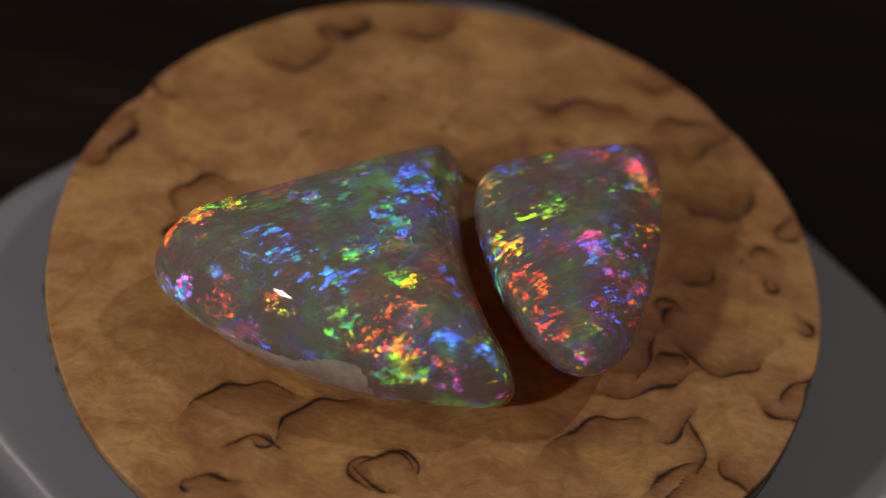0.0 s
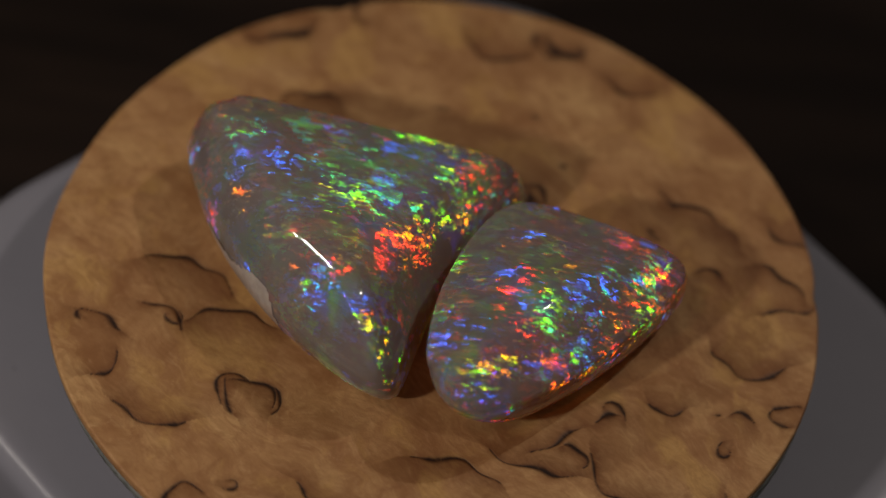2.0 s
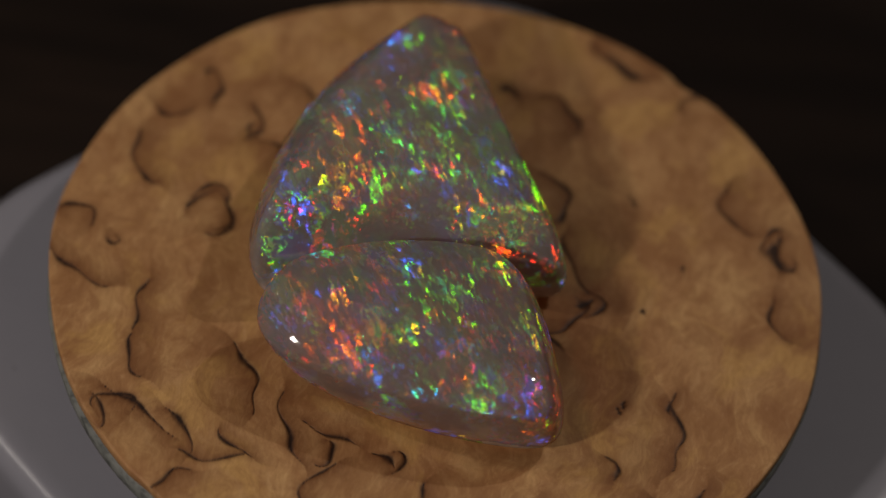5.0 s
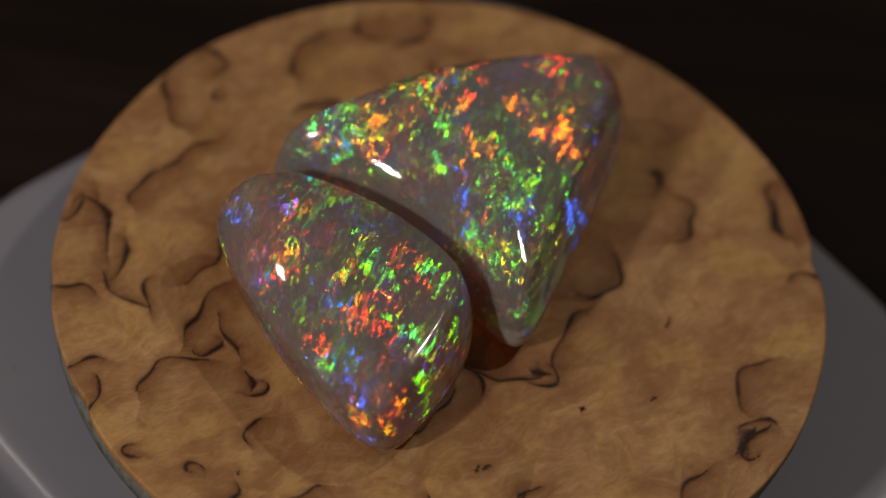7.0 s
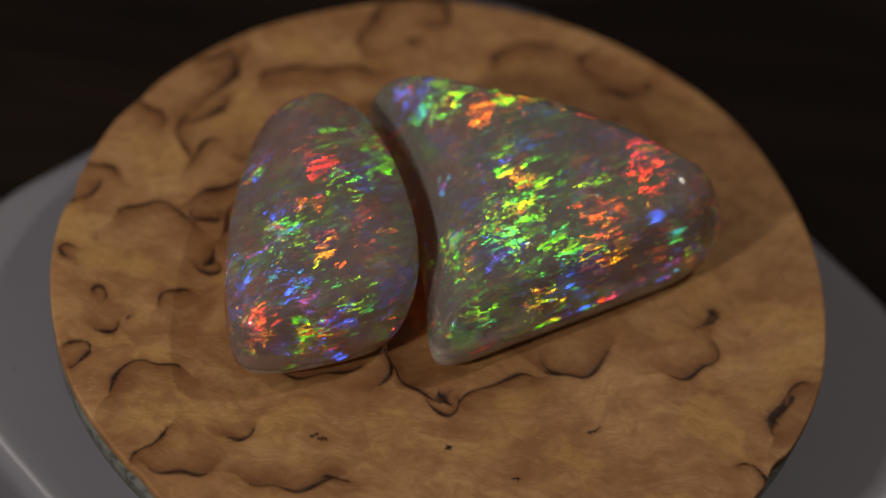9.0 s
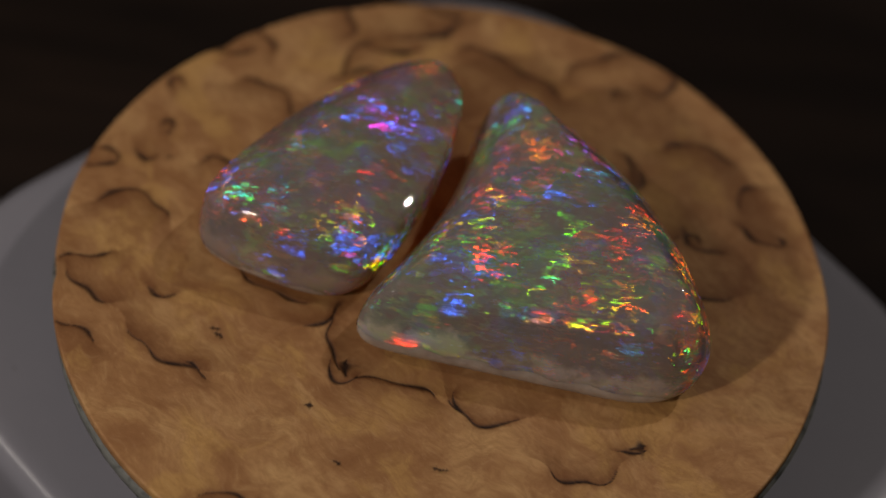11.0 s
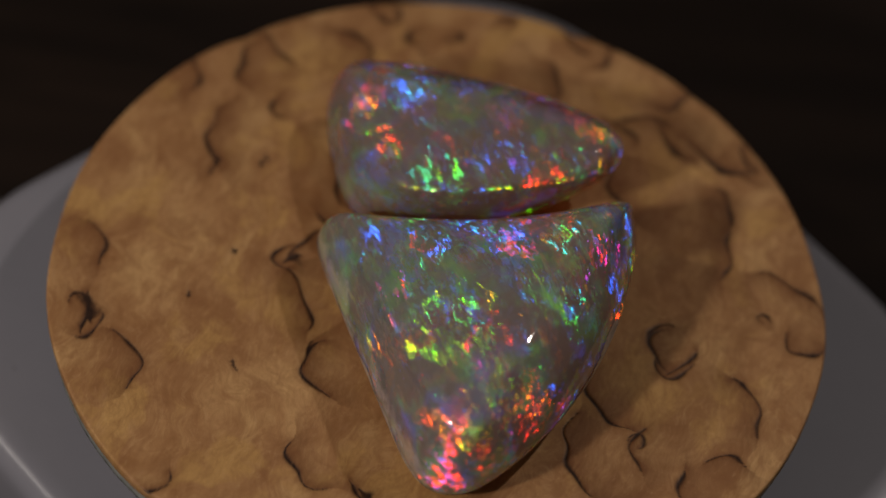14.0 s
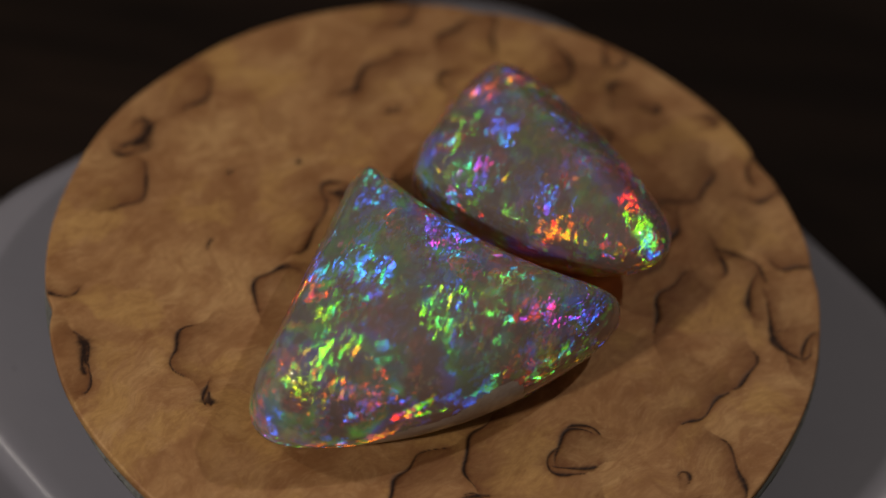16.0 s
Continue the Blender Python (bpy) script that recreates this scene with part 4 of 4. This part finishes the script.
fire(SMALL_FIRE, 3, 0.6, -13.1, 7.2, 1.6, -83, 0.32, 0.44)
fire(SMALL_FIRE, 3, -6.1, -5.4, 7.1, 1.6, -80, 0.36, 0.44)
fire(SMALL_FIRE, 3, 3.0, 7.4, 5.6, 1.4, 91, 0.34, 0.16)
fire(SMALL_FIRE, 3, 0.6, -11.4, 7.9, 1.4, -175, 0.38, 0.03)
fire(SMALL_FIRE, 3, 3.9, 4.9, 6.2, 1.4, -3, 0.35, 0.44)
fire(SMALL_FIRE, 4, 0.7, -1.5, 8.1, 2.4, 120, 0.39, 0.16)
fire(SMALL_FIRE, 4, 1.1, 1.9, 7.5, 2.4, -111, 0.39, 0.72)
fire(SMALL_FIRE, 4, -4.5, 0.4, 7.7, 2.2, 118, 0.37, 0.16)
fire(SMALL_FIRE, 4, -1.9, -3.5, 8.3, 2.2, 37, 0.75, 0.44)
fire(SMALL_FIRE, 4, -5.1, -5.9, 7.7, 2.0, -34, 0.37, 0.29)
fire(SMALL_FIRE, 4, 1.9, -10.3, 7.6, 2.0, -34, 0.34, 0.86)
fire(SMALL_FIRE, 4, 0.6, -4.1, 8.3, 2.0, -141, 0.73, 0.96)
fire(SMALL_FIRE, 4, -2.5, -6.1, 8.2, 2.0, -63, 0.71, 0.29)
fire(SMALL_FIRE, 4, 3.6, -1.1, 6.9, 2.0, 17, 0.70, 0.44)
fire(SMALL_FIRE, 4, 0.0, 4.2, 6.9, 2.0, -148, 0.40, 0.58)
fire(SMALL_FIRE, 4, -1.0, 0.6, 7.8, 2.0, -82, 0.38, 0.72)
fire(SMALL_FIRE, 4, -4.2, -9.4, 7.2, 2.0, -80, 0.34, 0.29)
fire(SMALL_FIRE, 4, 3.7, 5.8, 6.1, 1.8, 38, 0.34, 0.86)
fire(SMALL_FIRE, 4, 4.1, -4.7, 6.6, 1.8, -13, 0.69, 0.03)
fire(SMALL_FIRE, 4, 0.3, -7.3, 8.3, 1.8, 119, 0.41, 0.16)
fire(SMALL_FIRE, 4, -4.2, 3.7, 6.9, 1.8, -148, 0.38, 0.44)
fire(SMALL_FIRE, 4, 5.5, 3.0, 5.4, 1.6, -40, 0.35, 0.16)
fire(SMALL_FIRE, 4, 3.7, -7.2, 6.7, 1.6, -65, 0.68, 0.96)
fire(SMALL_FIRE, 4, 5.3, 2.0, 5.6, 1.6, 123, 0.38, 0.72)
fire(SMALL_FIRE, 4, 0.5, -11.7, 7.9, 1.6, -115, 0.34, 0.16)
fire(SMALL_FIRE, 4, 3.8, 4.7, 6.3, 1.6, -84, 0.39, 0.29)
fire(SMALL_FIRE, 4, -7.1, 0.3, 7.2, 1.6, -79, 0.38, 0.44)
fire(SMALL_FIRE, 4, -2.4, -10.8, 7.7, 1.4, -155, 0.36, 0.58)
fire(SMALL_FIRE, 4, 4.9, 0.1, 5.9, 1.4, -105, 0.74, 0.16)
fire(SMALL_FIRE, 4, 1.1, -10.5, 8.0, 1.4, -104, 0.34, 0.16)
fire(SMALL_FIRE, 4, 1.0, -12.9, 7.3, 1.2, -105, 0.33, 0.29)

table()
TURNTABLE, PLATTER = turntable()
TURNTABLE.matrix_world = pose(0.0005, 0.0003, TOP)
DISC = wooden_disc()
LARGE, LARGE_AT = opal_stone([(-19.0, -1.2), (-20.0, -5.0), (7.98, -11.79), (1.15, 11.05)], (0.83, 3.40, -2.14, -0.05), (7.17, 8.08, 2.6, 0.99), 2.27, (9.76, -0.03, -0.11), 1.83,
                             0.75, 3.42, (-0.11, -0.26), opal(1, 0.18, -34, 2.0, 0.27, 0.08), "large triangular grey opal flashing green and orange on burl wood", 0.05,
                             lambda x, y: np.where(y < -6, 0.7 + (2.0 + 0.27 * (x + 16)) / (1 + np.exp(np.clip(-(x + 15.5) / 0.6, -30, 30))) / (1 + np.exp(np.clip((x + 3.2) / 0.22, -30, 30))), np.where(y > -2.0 + 0.62 * x + 8.0, 2.2, 0.9)))
SMALL, SMALL_AT = opal_stone([(8.2, -7.94), (13.55, -7.72), (14.65, 13.66), (1.5, 8.53)], (1.41, 1.36, 0.49, 1.55), (4.7, 6.2, 0.6, 0.62), 2.22, (8.34, -0.06, -0.05), 1.63, 0.62, 4.97,
                             (-0.01, -0.47), opal(4, 0.18, -34, 0.6, 0.36, 0.42), "smaller wedge-shaped grey opal with blue and red flashes", 0.05,
                             lambda x, y: np.where(y > 7.0, 1.4, 0.7) + 0 * x)
grow_fire(LARGE, LARGE_FIRE)
grow_fire(SMALL, SMALL_FIRE)


def motions():
    times = [i * 0.5 for i in range(33)]
    for ob, at in ((DISC, None), (LARGE, LARGE_AT), (SMALL, SMALL_AT)):
        lean = Matrix() if at is None else TILT
        walk(ob, [(t, pose(0, 0, TOP, 0, 0, spin(t)) @ lean @ (at or Matrix())) for t in times])
    walk(PLATTER, [(t, pose(-0.0005, -0.0003, 0, 0, 0, spin(t))) for t in times])


motions()
